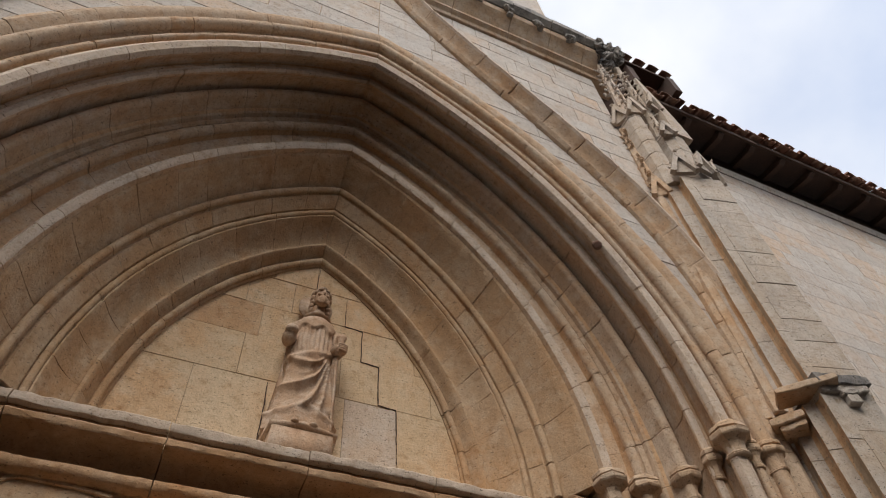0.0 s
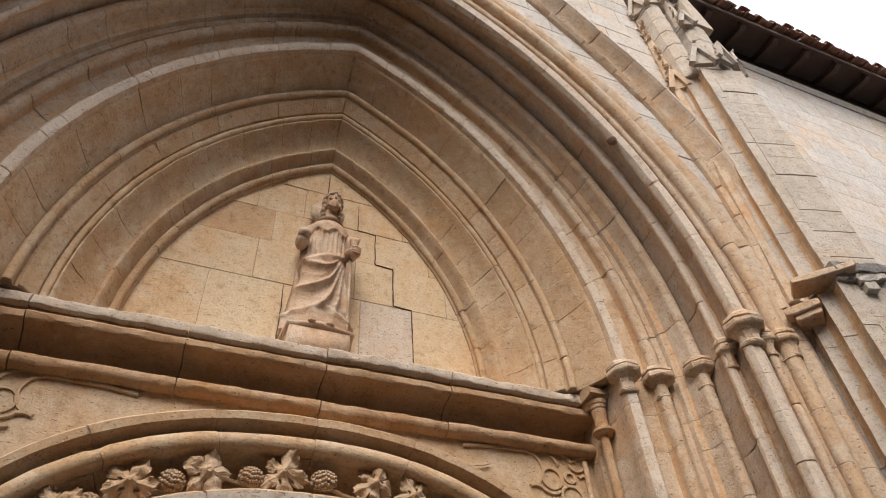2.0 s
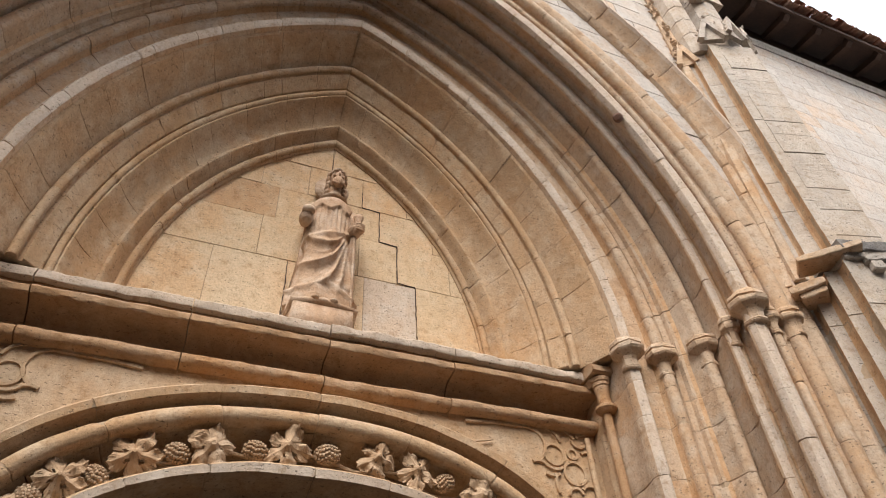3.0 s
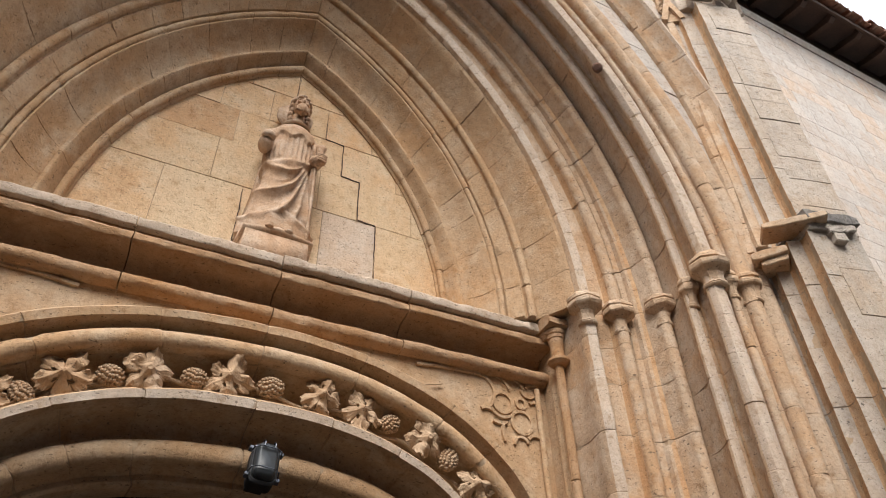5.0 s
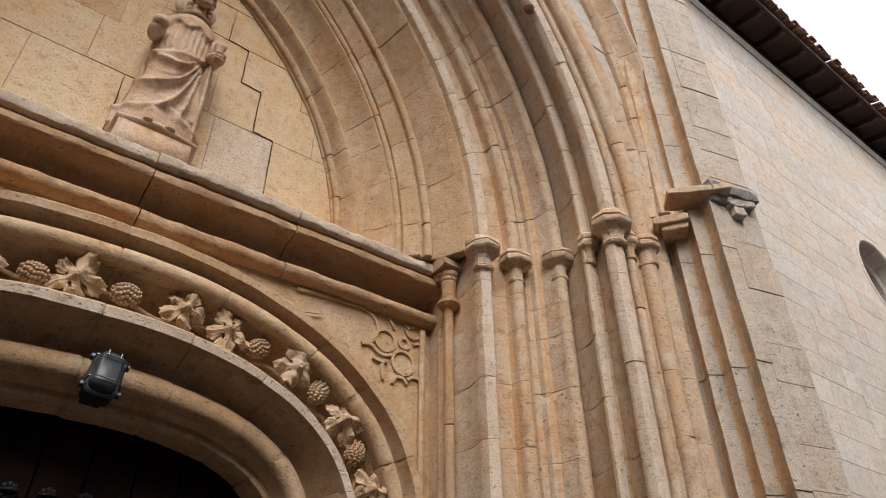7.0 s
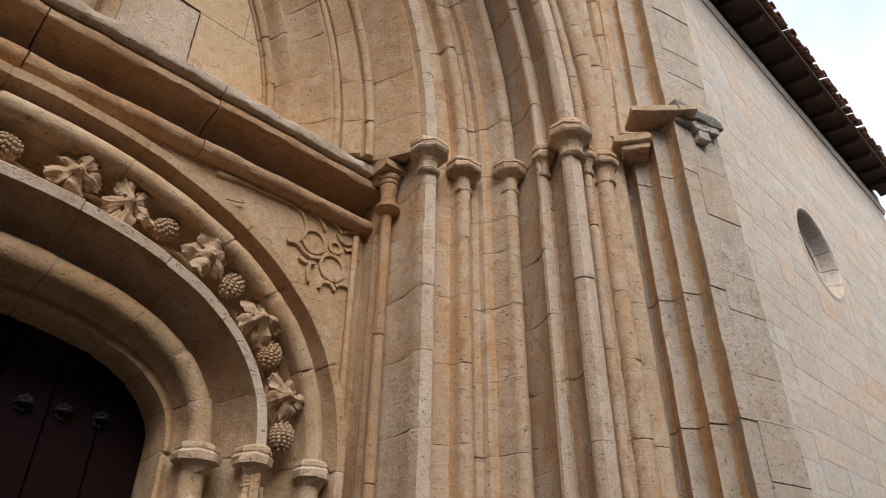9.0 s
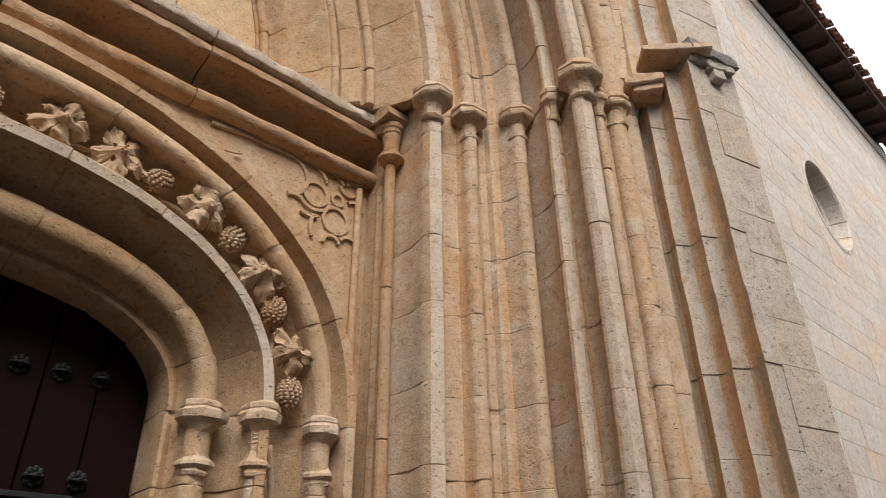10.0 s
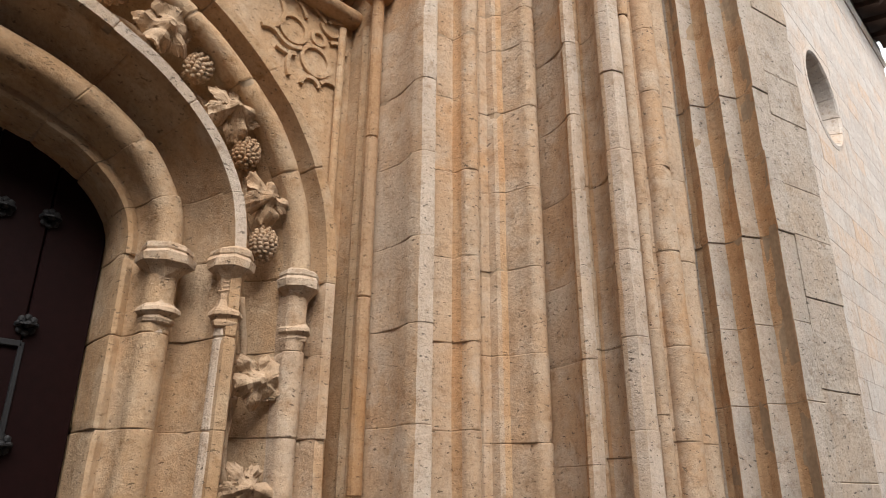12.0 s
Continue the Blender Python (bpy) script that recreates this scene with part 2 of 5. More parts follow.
def swept(name, profile, at, ts, mat, parent, side, back, wear=0.003, close=0.0018, lit_faces=(), hollow=()):
    """One moulded stone: the profile carried along ts, closed behind, its two ends eased."""
    s = random.uniform(-0.004, 0.001)
    seed = random.uniform(0, 50)
    bm = bmesh.new()
    rings = []
    steps = [ts[0], *ts[1:-1], ts[-1]]
    for k, t in enumerate(steps):
        rim = k in (0, len(steps) - 1)
        prof = inset(profile, s + (close if rim else 0.0))
        deep = inset(profile, s + 0.016)
        ring = [at(w, y, t, side) for w, y in prof]
        for i, p in enumerate(ring):
            if wear and (rim or k in (1, len(steps) - 2)):
                chip = max(0.0, noise.noise(p * 11 + Vector((0, seed, 0))) * 2.4 - 0.45)
                p = p.lerp(at(*deep[i], t, side), min(1.0, chip) * (1.0 if rim else 0.75))
            ring[i] = p + noise.noise_vector(p * 5 + Vector((seed, 0, 0))) * wear * 1.2
        ring += [at(back[1][0], back[1][1], t, side), at(back[0][0], back[0][1], t, side)]
        rings.append(ring)
    skin = loft(bm, rings)
    if lit_faces or hollow:
        bm.faces.ensure_lookup_table()
        m = len(rings[0])
        for k in range(len(rings) - 1):
            # fillet faces turned to the light are painted paler
            for i in lit_faces:
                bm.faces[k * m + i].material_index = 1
            # hollow faces get the ochre that paints in their shade
            for i in hollow:
                bm.faces[k * m + i].material_index = 2
    bmesh.ops.recalc_face_normals(bm, faces=bm.faces)
    for e in bm.edges:
        if len(e.link_faces) == 2 and e.calc_face_angle() > radians(34):
            e.smooth = False
    if len(skin) > 3:
        for ring in (skin[1], skin[-2]):
            for a, b in zip(ring, ring[1:]):
                bm.edges.get((a, b)).smooth = False
    ob = part(name, bm, mat, parent, smooth=True)
    if lit_faces or hollow:
        ob.data.materials.append(WASHED_LIT)
        ob.data.materials.append(PATINA_SHADE)
    return ob


def soften(a, b, n, gap, ease):
    """Steps along a stone from a to b, with a joint of gap at either end and an eased rim."""
    a, b = a + gap / 2, b - gap / 2
    return [a] + [a + ease + (b - a - 2 * ease) * i / n for i in range(n + 1)] + [b]


# beds of the jamb courses
BEDS = [0.02, 0.21, 0.64, 1.07, 1.52, 1.955, 2.375, 2.78, 3.23, 3.665, 4.07, 4.355, 4.7195]

def roll(cx, cy, r, a0=150, a1=330, n=8):
    """A round moulding of the profile, seen from its inner to its outer side."""
    return [(cx + r * math.cos(radians(a0 + (a1 - a0) * i / n)), cy + r * math.sin(radians(a0 + (a1 - a0) * i / n))) for i in range(n + 1)]


ORDER_INNER = [(1.40, 0.44), (1.40, 0.385), *roll(1.443, 0.36, 0.03), (1.476, 0.365), (1.495, 0.345), (1.515, 0.30), (1.532, 0.258), (1.545, 0.248), (1.565, 0.252), (1.575, 0.278), (1.60, 0.275), (1.65, 0.238), (1.70, 0.185), (1.738, 0.125), (1.755, 0.09),
               (1.766, 0.078), (1.778, 0.08), (1.783, 0.102), *roll(1.808, 0.08, 0.025), (1.835, 0.085), (1.842, 0.05), (1.885, 0.01), (1.915, -0.025), (1.93, -0.04), (1.94, -0.012), (1.962, -0.012), *roll(1.998, -0.045, 0.032), (2.034, -0.035), (2.06, -0.075), (2.11, -0.17), (2.15, -0.265), (2.178, -0.335), (2.20, -0.35)]
ORDER_SHAFT = [(2.20, -0.345), (2.21, -0.395), (2.228, -0.412), (2.272, -0.425), (2.296, -0.402), (2.303, -0.335), (2.33, -0.285), (2.41, -0.29), (2.47, -0.315), (2.502, -0.322), (2.512, -0.345), *roll(2.553, -0.395, 0.046, 160, 345),
               (2.605, -0.335), (2.63, -0.335), (2.652, -0.385), (2.695, -0.398), (2.70, -0.44), (2.715, -0.455), (2.74, -0.475), (2.75, -0.53), *roll(2.803, -0.597, 0.048, 160, 345), (2.862, -0.535), (2.89, -0.535)]
ORDER_MIDDLE = [(2.885, -0.60), (2.872, -0.68), (2.845, -0.76), (2.805, -0.825), (2.784, -0.848), (2.784, -0.868), (2.80, -0.888), (2.832, -0.895), (2.842, -0.872), *roll(2.868, -0.868, 0.022, 170, 330, 5), (2.895, -0.865), (2.903, -0.895), (2.893, -0.945), (2.865, -0.99), (2.83, -1.025), (2.808, -1.045)]
ORDER_OUTER = [(2.803, -1.04), (2.797, -1.065), (2.812, -1.108), (2.872, -1.128), (2.91, -1.113), (2.917, -1.06), (2.935, -1.02), (2.965, -1.02), (2.972, -1.05), *roll(3.008, -1.085, 0.031), (3.043, -1.05), (3.065, -1.04), (3.085, -1.07),
               *roll(3.155, -1.12, 0.06), (3.226, -1.085), (3.24, -1.08), (3.265, -1.095), (3.31, -1.135), (3.37, -1.155), (3.42, -1.14), (3.45, -1.05)]
ORDER_DOOR = [(1.215, 0.66), (1.205, 0.50), (1.192, 0.33), (1.197, 0.300), (1.212, 0.296), (1.243, 0.312), (1.262, 0.275), *roll(1.322, 0.200, 0.058, 165, 340), (1.392, 0.262), (1.43, 0.275), (1.468, 0.24), (1.495, 0.16), (1.507, 0.08), (1.512, 0.035)]
ORDER_FILLET = [(1.512, 0.035), (1.520, -0.008), (1.563, -0.016), (1.578, 0.005), (1.585, 0.09), (1.61, 0.20), (1.66, 0.275), (1.74, 0.29), (1.80, 0.235), (1.84, 0.13)]
ORDER_HOOD = [(1.84, 0.12), *roll(1.893, 0.075, 0.050, 160, 335), (1.942, 0.125), (1.962, 0.135), (1.988, 0.105), (2.0, 0.05), (2.006, 0.012), (2.05, 0.006), (2.068, 0.03), (2.085, 0.19)]


# ---- setting: ground, walls, roof ----
def ground():
    bm = bmesh.new()
    bmesh.ops.create_grid(bm, x_segments=1, y_segments=1, size=400)
    tagged(part("ground", bm, GROUND), "dull grey street paving before the church door", "ground", kind="structure")


ground()


def sky_block():
    """Unseen dark walls added behind and left of the viewer to block low sky."""
    bm = bmesh.new()
    box(bm, (-30, -14.5, 0), (30, -12.5, 12.5), 0)
    box(bm, (-16, -12.5, 0), (-14, 4, 7.0), 0)
    tagged(part("wall_street", bm, DULL_BLOCK), "unseen dull walls added to block low sky", "wall", kind="structure")


sky_block()

WALL_Y = -0.37
WALL_END = 18.2
WALL_TOP = 12.03
OCULUS = (10.97, 7.70)


def church_wall():
    """The pale nave wall beside the portal, with its round window."""
    w = thing("wall_nave", "pale weathered ashlar church wall with a round window", "wall", kind="structure")
    bm = bmesh.new()
    # backing with a round hole
    ox, oz = OCULUS
    y = WALL_Y + 0.0045
    n = 48
    inner = [bm.verts.new((ox + 0.82 * math.cos(2 * math.pi * i / n), y, oz + 0.82 * math.sin(2 * math.pi * i / n))) for i in range(n)]
    outer = []
    for i in range(n):
        a = 2 * math.pi * i / n
        c, s = math.cos(a), math.sin(a)
        k = 1.12 / max(abs(c), abs(s))
        outer.append(bm.verts.new((ox + k * c, y, oz + k * s)))
    for i in range(n):
        bm.faces.new((inner[i], inner[(i + 1) % n], outer[(i + 1) % n], outer[i]))

    def sheet(x0, z0, x1, z1):
        bm.faces.new([bm.verts.new(p) for p in ((x0, y, z0), (x1, y, z0), (x1, y, z1), (x0, y, z1))])
    sheet(3.3, 0, ox - 1.12, WALL_TOP)
    sheet(ox + 1.12, 0, WALL_END - 0.01, WALL_TOP)
    sheet(ox - 1.12, 0, ox + 1.12, oz - 1.12)
    sheet(ox - 1.12, oz + 1.12, ox + 1.12, WALL_TOP)
    bm.faces.new([bm.verts.new(p) for p in ((WALL_END, WALL_Y, 0), (WALL_END, 9, 0), (WALL_END, 9, WALL_TOP), (WALL_END, WALL_Y, WALL_TOP))])
    part("wall_core", bm, WALL, w)
    return w


nave_wall = church_wall()


def oculus(parent):
    ox, oz = OCULUS
    o = thing("window_1", "round splayed stone window with dark leaded opening", "window", kind="structure")
    n = 14
    for i in range(n):
        bm = bmesh.new()
        a0, a1 = 2 * math.pi * (i + 0.02) / n, 2 * math.pi * (i + 0.98) / n
        rings = []
        for k in range(5):
            a = a0 + (a1 - a0) * k / 4
            c, s = math.cos(a), math.sin(a)
            rings.append([(ox + r * c, yy, oz + r * s) for r, yy in ((0.87, WALL_Y - 0.002), (0.80, WALL_Y - 0.010), (0.77, WALL_Y + 0.02), (0.70, WALL_Y + 0.24), (0.62, WALL_Y + 0.27), (0.60, WALL_Y + 0.52), (0.87, WALL_Y + 0.52))])
        loft(bm, rings)
        part("voussoir", bm, WALL, o)
    bm = bmesh.new()
    bmesh.ops.create_circle(bm, cap_ends=True, segments=32, radius=0.61, matrix=Matrix.Translation((ox, WALL_Y + 0.46, oz)) @ Matrix.Rotation(math.pi / 2, 4, "X"))
    part("pane", bm, GLASS, o, "dark dusty glass")
    for i in range(3):
        bm = bmesh.new()
        box(bm, (ox - 0.55, WALL_Y + 0.42, oz - 0.3 + 0.3 * i - 0.012), (ox + 0.55, WALL_Y + 0.44, oz - 0.3 + 0.3 * i + 0.012), 0.003)
        part("glazing_bar", bm, IRON, o)


oculus(nave_wall)


def wall_cornice():
    c = thing("cornice_nave", "plain pale stone eaves course on the church wall", "cornice", kind="structure")
    x = 4.2
    while x < WALL_END + 0.1:
        l = random.uniform(0.7, 1.1)
        bm = bmesh.new()
        e = min(x + l, WALL_END + 0.12)
        rings = [[(xx, yy, zz) for yy, zz in ((0.1, 12.03), (WALL_Y - 0.02, 12.03), (WALL_Y - 0.03, 12.06), (WALL_Y - 0.055, 12.10), (WALL_Y - 0.065, 12.16), (0.1, 12.16))] for xx in (x + 0.004, e - 0.004)]
        loft(bm, rings)
        part("cornice_stone", bm, WALL, c)
        x = e


wall_cornice()


def nave_roof():
    """Overhanging tiled eaves on dark rafters."""
    r = thing("roof_nave", "overhanging old clay tile eaves on dark timber rafters", "roof", kind="structure")
    x0, x1, edge, rise = 5.0, 17.4, -1.10, 0.30
    bm = bmesh.new()
    rings = [[(x, -1.0, 12.44), (x, 6.0, 12.44 + 7 * rise), (x, 6.0, 12.50 + 7 * rise), (x, -1.0, 12.47)] for x in (x0, x1 + 0.55)]
    loft(bm, rings)
    part("roof_boards", bm, BEAM, r)
    x = x0 + 0.1
    while x < x1 + 0.5:
        bm = bmesh.new()
        rings = [[(x + dx, yy, zz + dz) for dx, dz in ((-0.055, 0.0), (0.055, 0.0), (0.055, 0.13), (-0.055, 0.13))] for yy, zz in ((0.2, 12.56), (-0.5, 12.36), (-0.85, 12.29), (-0.94, 12.34))]
        loft(bm, rings)
        part("rafter", bm, BEAM, r)
        x += 0.72
    bm = bmesh.new()
    box(bm, (x0, -1.0, 12.36), (x1 + 0.55, -0.95, 12.44))
    part("eaves_board", bm, BEAM, r)

    def tile_mesh(name, up):
        bm = bmesh.new()
        rings = []
        for yy, rad in ((edge, 0.112), (edge + 0.5, 0.096), (edge + 2.2, 0.09)):
            ring = []
            for k in range(9):
                a = math.pi * k / 8
                ring.append((rad * math.cos(a), yy, up * rad * 0.8 * math.sin(a) + (yy - edge) * rise))
            for k in range(8, -1, -1):
                a = math.pi * k / 8
                ring.append(((rad - 0.018) * math.cos(a), yy, up * (rad - 0.018) * 0.8 * math.sin(a) + (yy - edge) * rise))
            rings.append(ring)
        loft(bm, rings)
        me = bpy.data.meshes.new(name)
        bmesh.ops.recalc_face_normals(bm, faces=bm.faces)
        bm.to_mesh(me)
        bm.free()
        me.materials.append(TILE)
        return me
    cover, pan = tile_mesh("cover_tile", 1), tile_mesh("pan_tile", -1)
    n = 0
    x = x0
    while x < x1 + 0.45:
        for me, dx, dz, nm in ((cover, 0.0, 12.58, "cover_tile"), (pan, 0.155, 12.535, "pan_tile")):
            ob = new(nm, me)
            ob.parent = r
            ob.location = (x + dx + random.uniform(-0.015, 0.015), random.uniform(-0.05, 0.02), dz + random.uniform(-0.012, 0.012))
            ob.rotation_euler = (0, random.uniform(-0.06, 0.06), random.uniform(-0.03, 0.03))
        x += 0.31
        n += 1
    # cornice return at the far corner
    bm = bmesh.new()
    box(bm, (x1 + 0.0, -1.0, 12.36), (x1 + 0.55, -0.5, 12.45))
    part("corner_board", bm, BEAM, r)
    # infill between the wall head and the rafters
    bm = bmesh.new()
    box(bm, (4.2, WALL_Y - 0.03, 12.155), (x1 + 0.8, 0.3, 12.56), 0)
    part("wall_plate", bm, BEAM, r)
    # the higher end of the eaves beside the portal
    bm = bmesh.new()
    box(bm, (4.45, -1.20, 13.16), (5.60, 0.2, 13.24))
    box(bm, (5.42, -1.25, 12.60), (5.56, 0.2, 13.16))
    box(bm, (4.6, -1.15, 12.60), (4.74, 0.2, 13.16))
    part("upper_boards", bm, BEAM, r)
    for k in range(4):
        ob = new("cover_tile", cover)
        ob.parent = r
        ob.location = (4.58 + 0.29 * k, -0.18, 13.27)


nave_roof()


# ---- the great portal ----
portal = thing("great_arch", "deep pointed arch of weathered golden limestone mouldings", "arch", kind="structure")
jambs = {1: thing("jamb_right", "splayed limestone jamb with slender engaged shafts", "jamb", kind="structure"),
         -1: thing("jamb_left", "splayed limestone jamb with slender engaged shafts", "jamb", kind="structure")}
BACKS = {"inner": ((1.40, 0.62), (2.3, 0.62)), "shaft": ((2.2, 0.1), (2.95, 0.1)), "middle": ((2.9, -0.45), (3.05, -0.98)), "outer": ((3.06, -0.96), (3.41, -0.75))}
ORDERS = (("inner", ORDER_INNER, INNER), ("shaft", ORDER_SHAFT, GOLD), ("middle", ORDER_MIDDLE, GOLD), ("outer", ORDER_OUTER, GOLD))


# profile faces of the hollows, coloured with painted-in shade
HOLLOW = {"shaft": (5, 9, 10, 19, 25, 35), "middle": (3, 8, 15), "outer": (5, 6, 7, 18, 19, 30, 31)}
# front faces of the fillets, painted paler as if lit
LIT_FACES = {"shaft": (1, 2, 3), "outer": (1, 2, 3), "middle": (5, 6, 7)}


CUTS = {"inner": (1.575, 1.835), "shaft": (2.312, 2.605), "middle": (2.842,), "outer": (2.935, 3.065)}


def courses(key, prof):
    """The order's separate courses: profile, first index, and where each is closed behind."""
    marks = [0]
    for w in CUTS[key]:
        marks.append(min(range(1, len(prof) - 1), key=lambda k: abs(prof[k][0] - w)))
    marks.append(len(prof) - 1)
    b0, b1 = (Vector(b) for b in BACKS[key])
    for a, b in zip(marks, marks[1:]):
        ends = [b0.lerp(b1, m / (len(prof) - 1)) for m in (a, b)]
        yield prof[a:b + 1], a, b, [tuple(e) for e in ends]


def arch_orders():
    for key, prof, mat in ORDERS:
        for side in (1, -1):
            for sub, first, last, back in courses(key, prof):
                n = {"inner": 11, "shaft": 14, "middle": 13, "outer": 15}[key] + random.randint(-1, 2)
                cuts = [i / n + (random.uniform(-0.28, 0.28) / n if 0 < i < n else 0) for i in range(n + 1)]
                lit_cols = [i - first for i in LIT_FACES.get(key, ()) if first <= i < last]
                hollow = [i - first for i in HOLLOW.get(key, ()) if first <= i < last]
                for a, b in zip(cuts, cuts[1:]):
                    swept("voussoir", sub, arch_point, soften(a, b, 9, 0.0004, 0.0012), mat, portal, side, back, lit_faces=lit_cols, hollow=hollow)
            # bedding behind the joints
            swept("bedding", inset(prof, 0.009), arch_point, [i / 40 for i in range(41)], MORTAR, portal, side, BACKS[key], 0, 0)


arch_orders()


def jamb_orders():
    lifts = {"shaft": 0.0, "middle": -0.055, "outer": 0.06}
    reveal = [(2.20, 0.02), (2.232, -0.08), (2.238, -0.20), (2.212, -0.30)]
    for side in (1, -1):
        for key, prof, mat in ORDERS[1:]:
            skip = 0
            if key == "shaft":
                prof, skip = reveal + prof, len(reveal)
            for sub, first, last, back in courses(key, prof):
                lift = lifts[key] + random.uniform(-0.05, 0.05)
                beds = [BEDS[0], *[z + lift + random.uniform(-0.03, 0.03) for z in BEDS[1:-1]], BEDS[-1]]
                lit_cols = [i + skip - first for i in LIT_FACES.get(key, ()) if first <= i + skip < last]
                hollow = [i + skip - first for i in HOLLOW.get(key, ()) if first <= i + skip < last]
                for a, b in zip(beds, beds[1:]):
                    swept("jamb_stone", sub, jamb_point, soften(a, b, 11, 0.0016, 0.004), mat, jambs[side], side, back, lit_faces=lit_cols, hollow=hollow)
            swept("bedding", inset(prof, 0.009), jamb_point, [0, 4.72], MORTAR, jambs[side], side, BACKS[key], 0, 0)


jamb_orders()


def capital(x, y, top, height, rad, shaft, parent, mat=GOLD, sides=8):
    """Octagonal capital: neck ring, flaring bell, thick moulded abacus."""
    bm = bmesh.new()
    h = height
    prof = [(shaft * 1.02, 0), (shaft * 1.30, 0.015 * h), (shaft * 1.42, 0.05 * h), (shaft * 1.22, 0.085 * h), (shaft * 1.30, 0.11 * h), (shaft * 1.22, 0.15 * h), (shaft * 1.06, 0.17 * h), (shaft * 1.10, 0.32 * h), (shaft * 1.28, 0.44 * h),
            (rad * 0.74, 0.52 * h), (rad * 0.93, 0.57 * h), (rad, 0.62 * h), (rad, 0.71 * h), (rad * 0.87, 0.77 * h), (rad * 0.86, 0.80 * h), (rad * 0.94, 0.82 * h), (rad * 0.93, 0.91 * h), (rad * 0.78, 0.98 * h), (rad * 0.6, h)]
    lathe(bm, prof, (x, y, top - h), sides, turn=math.pi / 8)
    rough_up(bm, 0.009, 12, x * 7)
    for v in bm.verts:
        if v.co.z > top - 0.3 * h:
            v.co += noise.noise_vector(v.co * 20) * 0.016
    return part("capital", bm, mat, parent)


CAPS = [(2.250, -0.375, 4.785, 0.27, 0.135, 0.056), (2.560, -0.39, 4.79, 0.28, 0.130, 0.048), (2.812, -0.59, 4.80, 0.27, 0.122, 0.049),
        (2.832, -0.872, 4.785, 0.25, 0.080, 0.036), (2.872, -1.075, 4.865, 0.28, 0.148, 0.068), (3.01, -1.09, 4.77, 0.24, 0.068, 0.03), (3.162, -1.12, 4.765, 0.26, 0.108, 0.054)]
for sd in (1, -1):
    for cx, cy, top, hh, rr, sh in CAPS:
        capital(sd * cx, cy, top, hh, rr, sh, jambs[sd])


def great_hood():
    """The ogee hood mould outside the arch, swept on a smooth line up to its point."""
    h = thing("hood_mould", "grey weathered ogee hood mould with worn leafy knobs", "moulding", kind="structure")
    knots = [(3.56, 5.0), (3.62, 5.9), (3.50, 6.9), (3.05, 8.0), (2.30, 9.05), (1.35, 10.2), (0.55, 11.3), (0.10, 12.3)]

    def line(f):
        u = f * (len(knots) - 1)
        i = min(int(u), len(knots) - 2)
        u -= i
        p = [Vector(knots[min(max(i + k, 0), len(knots) - 1)]) for k in (-1, 0, 1, 2)]
        return 0.5 * (2 * p[1] + (p[2] - p[0]) * u + (2 * p[0] - 5 * p[1] + 4 * p[2] - p[3]) * u * u + (-p[0] + 3 * p[1] - 3 * p[2] + p[3]) * u ** 3)

    def at(w, y, f, side):
        a, b = line(max(f - 0.004, 0)), line(min(f + 0.004, 1))
        t = (b - a).normalized()
        nrm = Vector((t.y, -t.x))
        p = line(f) + nrm * w
        return Vector((side * max(p.x, 0.0), y, p.y))
    prof = [(-0.27, -1.08), (-0.265, -1.14), (-0.235, -1.175), (-0.205, -1.155), (-0.19, -1.12), (-0.14, -1.125), (-0.08, -1.17), (-0.035, -1.26), (-0.02, -1.29), (0.02, -1.285), (0.06, -1.24), (0.075, -1.17), (0.08, -1.08)]
    n = 17
    for side in (1, -1):
        for i in range(n):
            # the hood's outer faces are painted paler, as if lit
            swept("hood_stone", prof, at, soften(i / n, (i + 1) / n, 9, 0.0012, 0.002), GOLD, h, side, ((-0.2, -0.95), (0.05, -0.95)), 0.006, lit_faces=(7, 8, 9, 10))
        for f in (0.555, 0.655, 0.76):
            p = at(0.09, -1.20, f, side)
            bm = bmesh.new()
            for k in range(6):
                ball(bm, p + Vector((random.uniform(-0.05, 0.05), random.uniform(-0.03, 0.02), random.uniform(-0.05, 0.06))), (0.04, 0.03, 0.035), 1)
            rough_up(bm, 0.012, 18, f)
            part("leaf_knob", bm, TOPS, h)
    return h


great_hood()


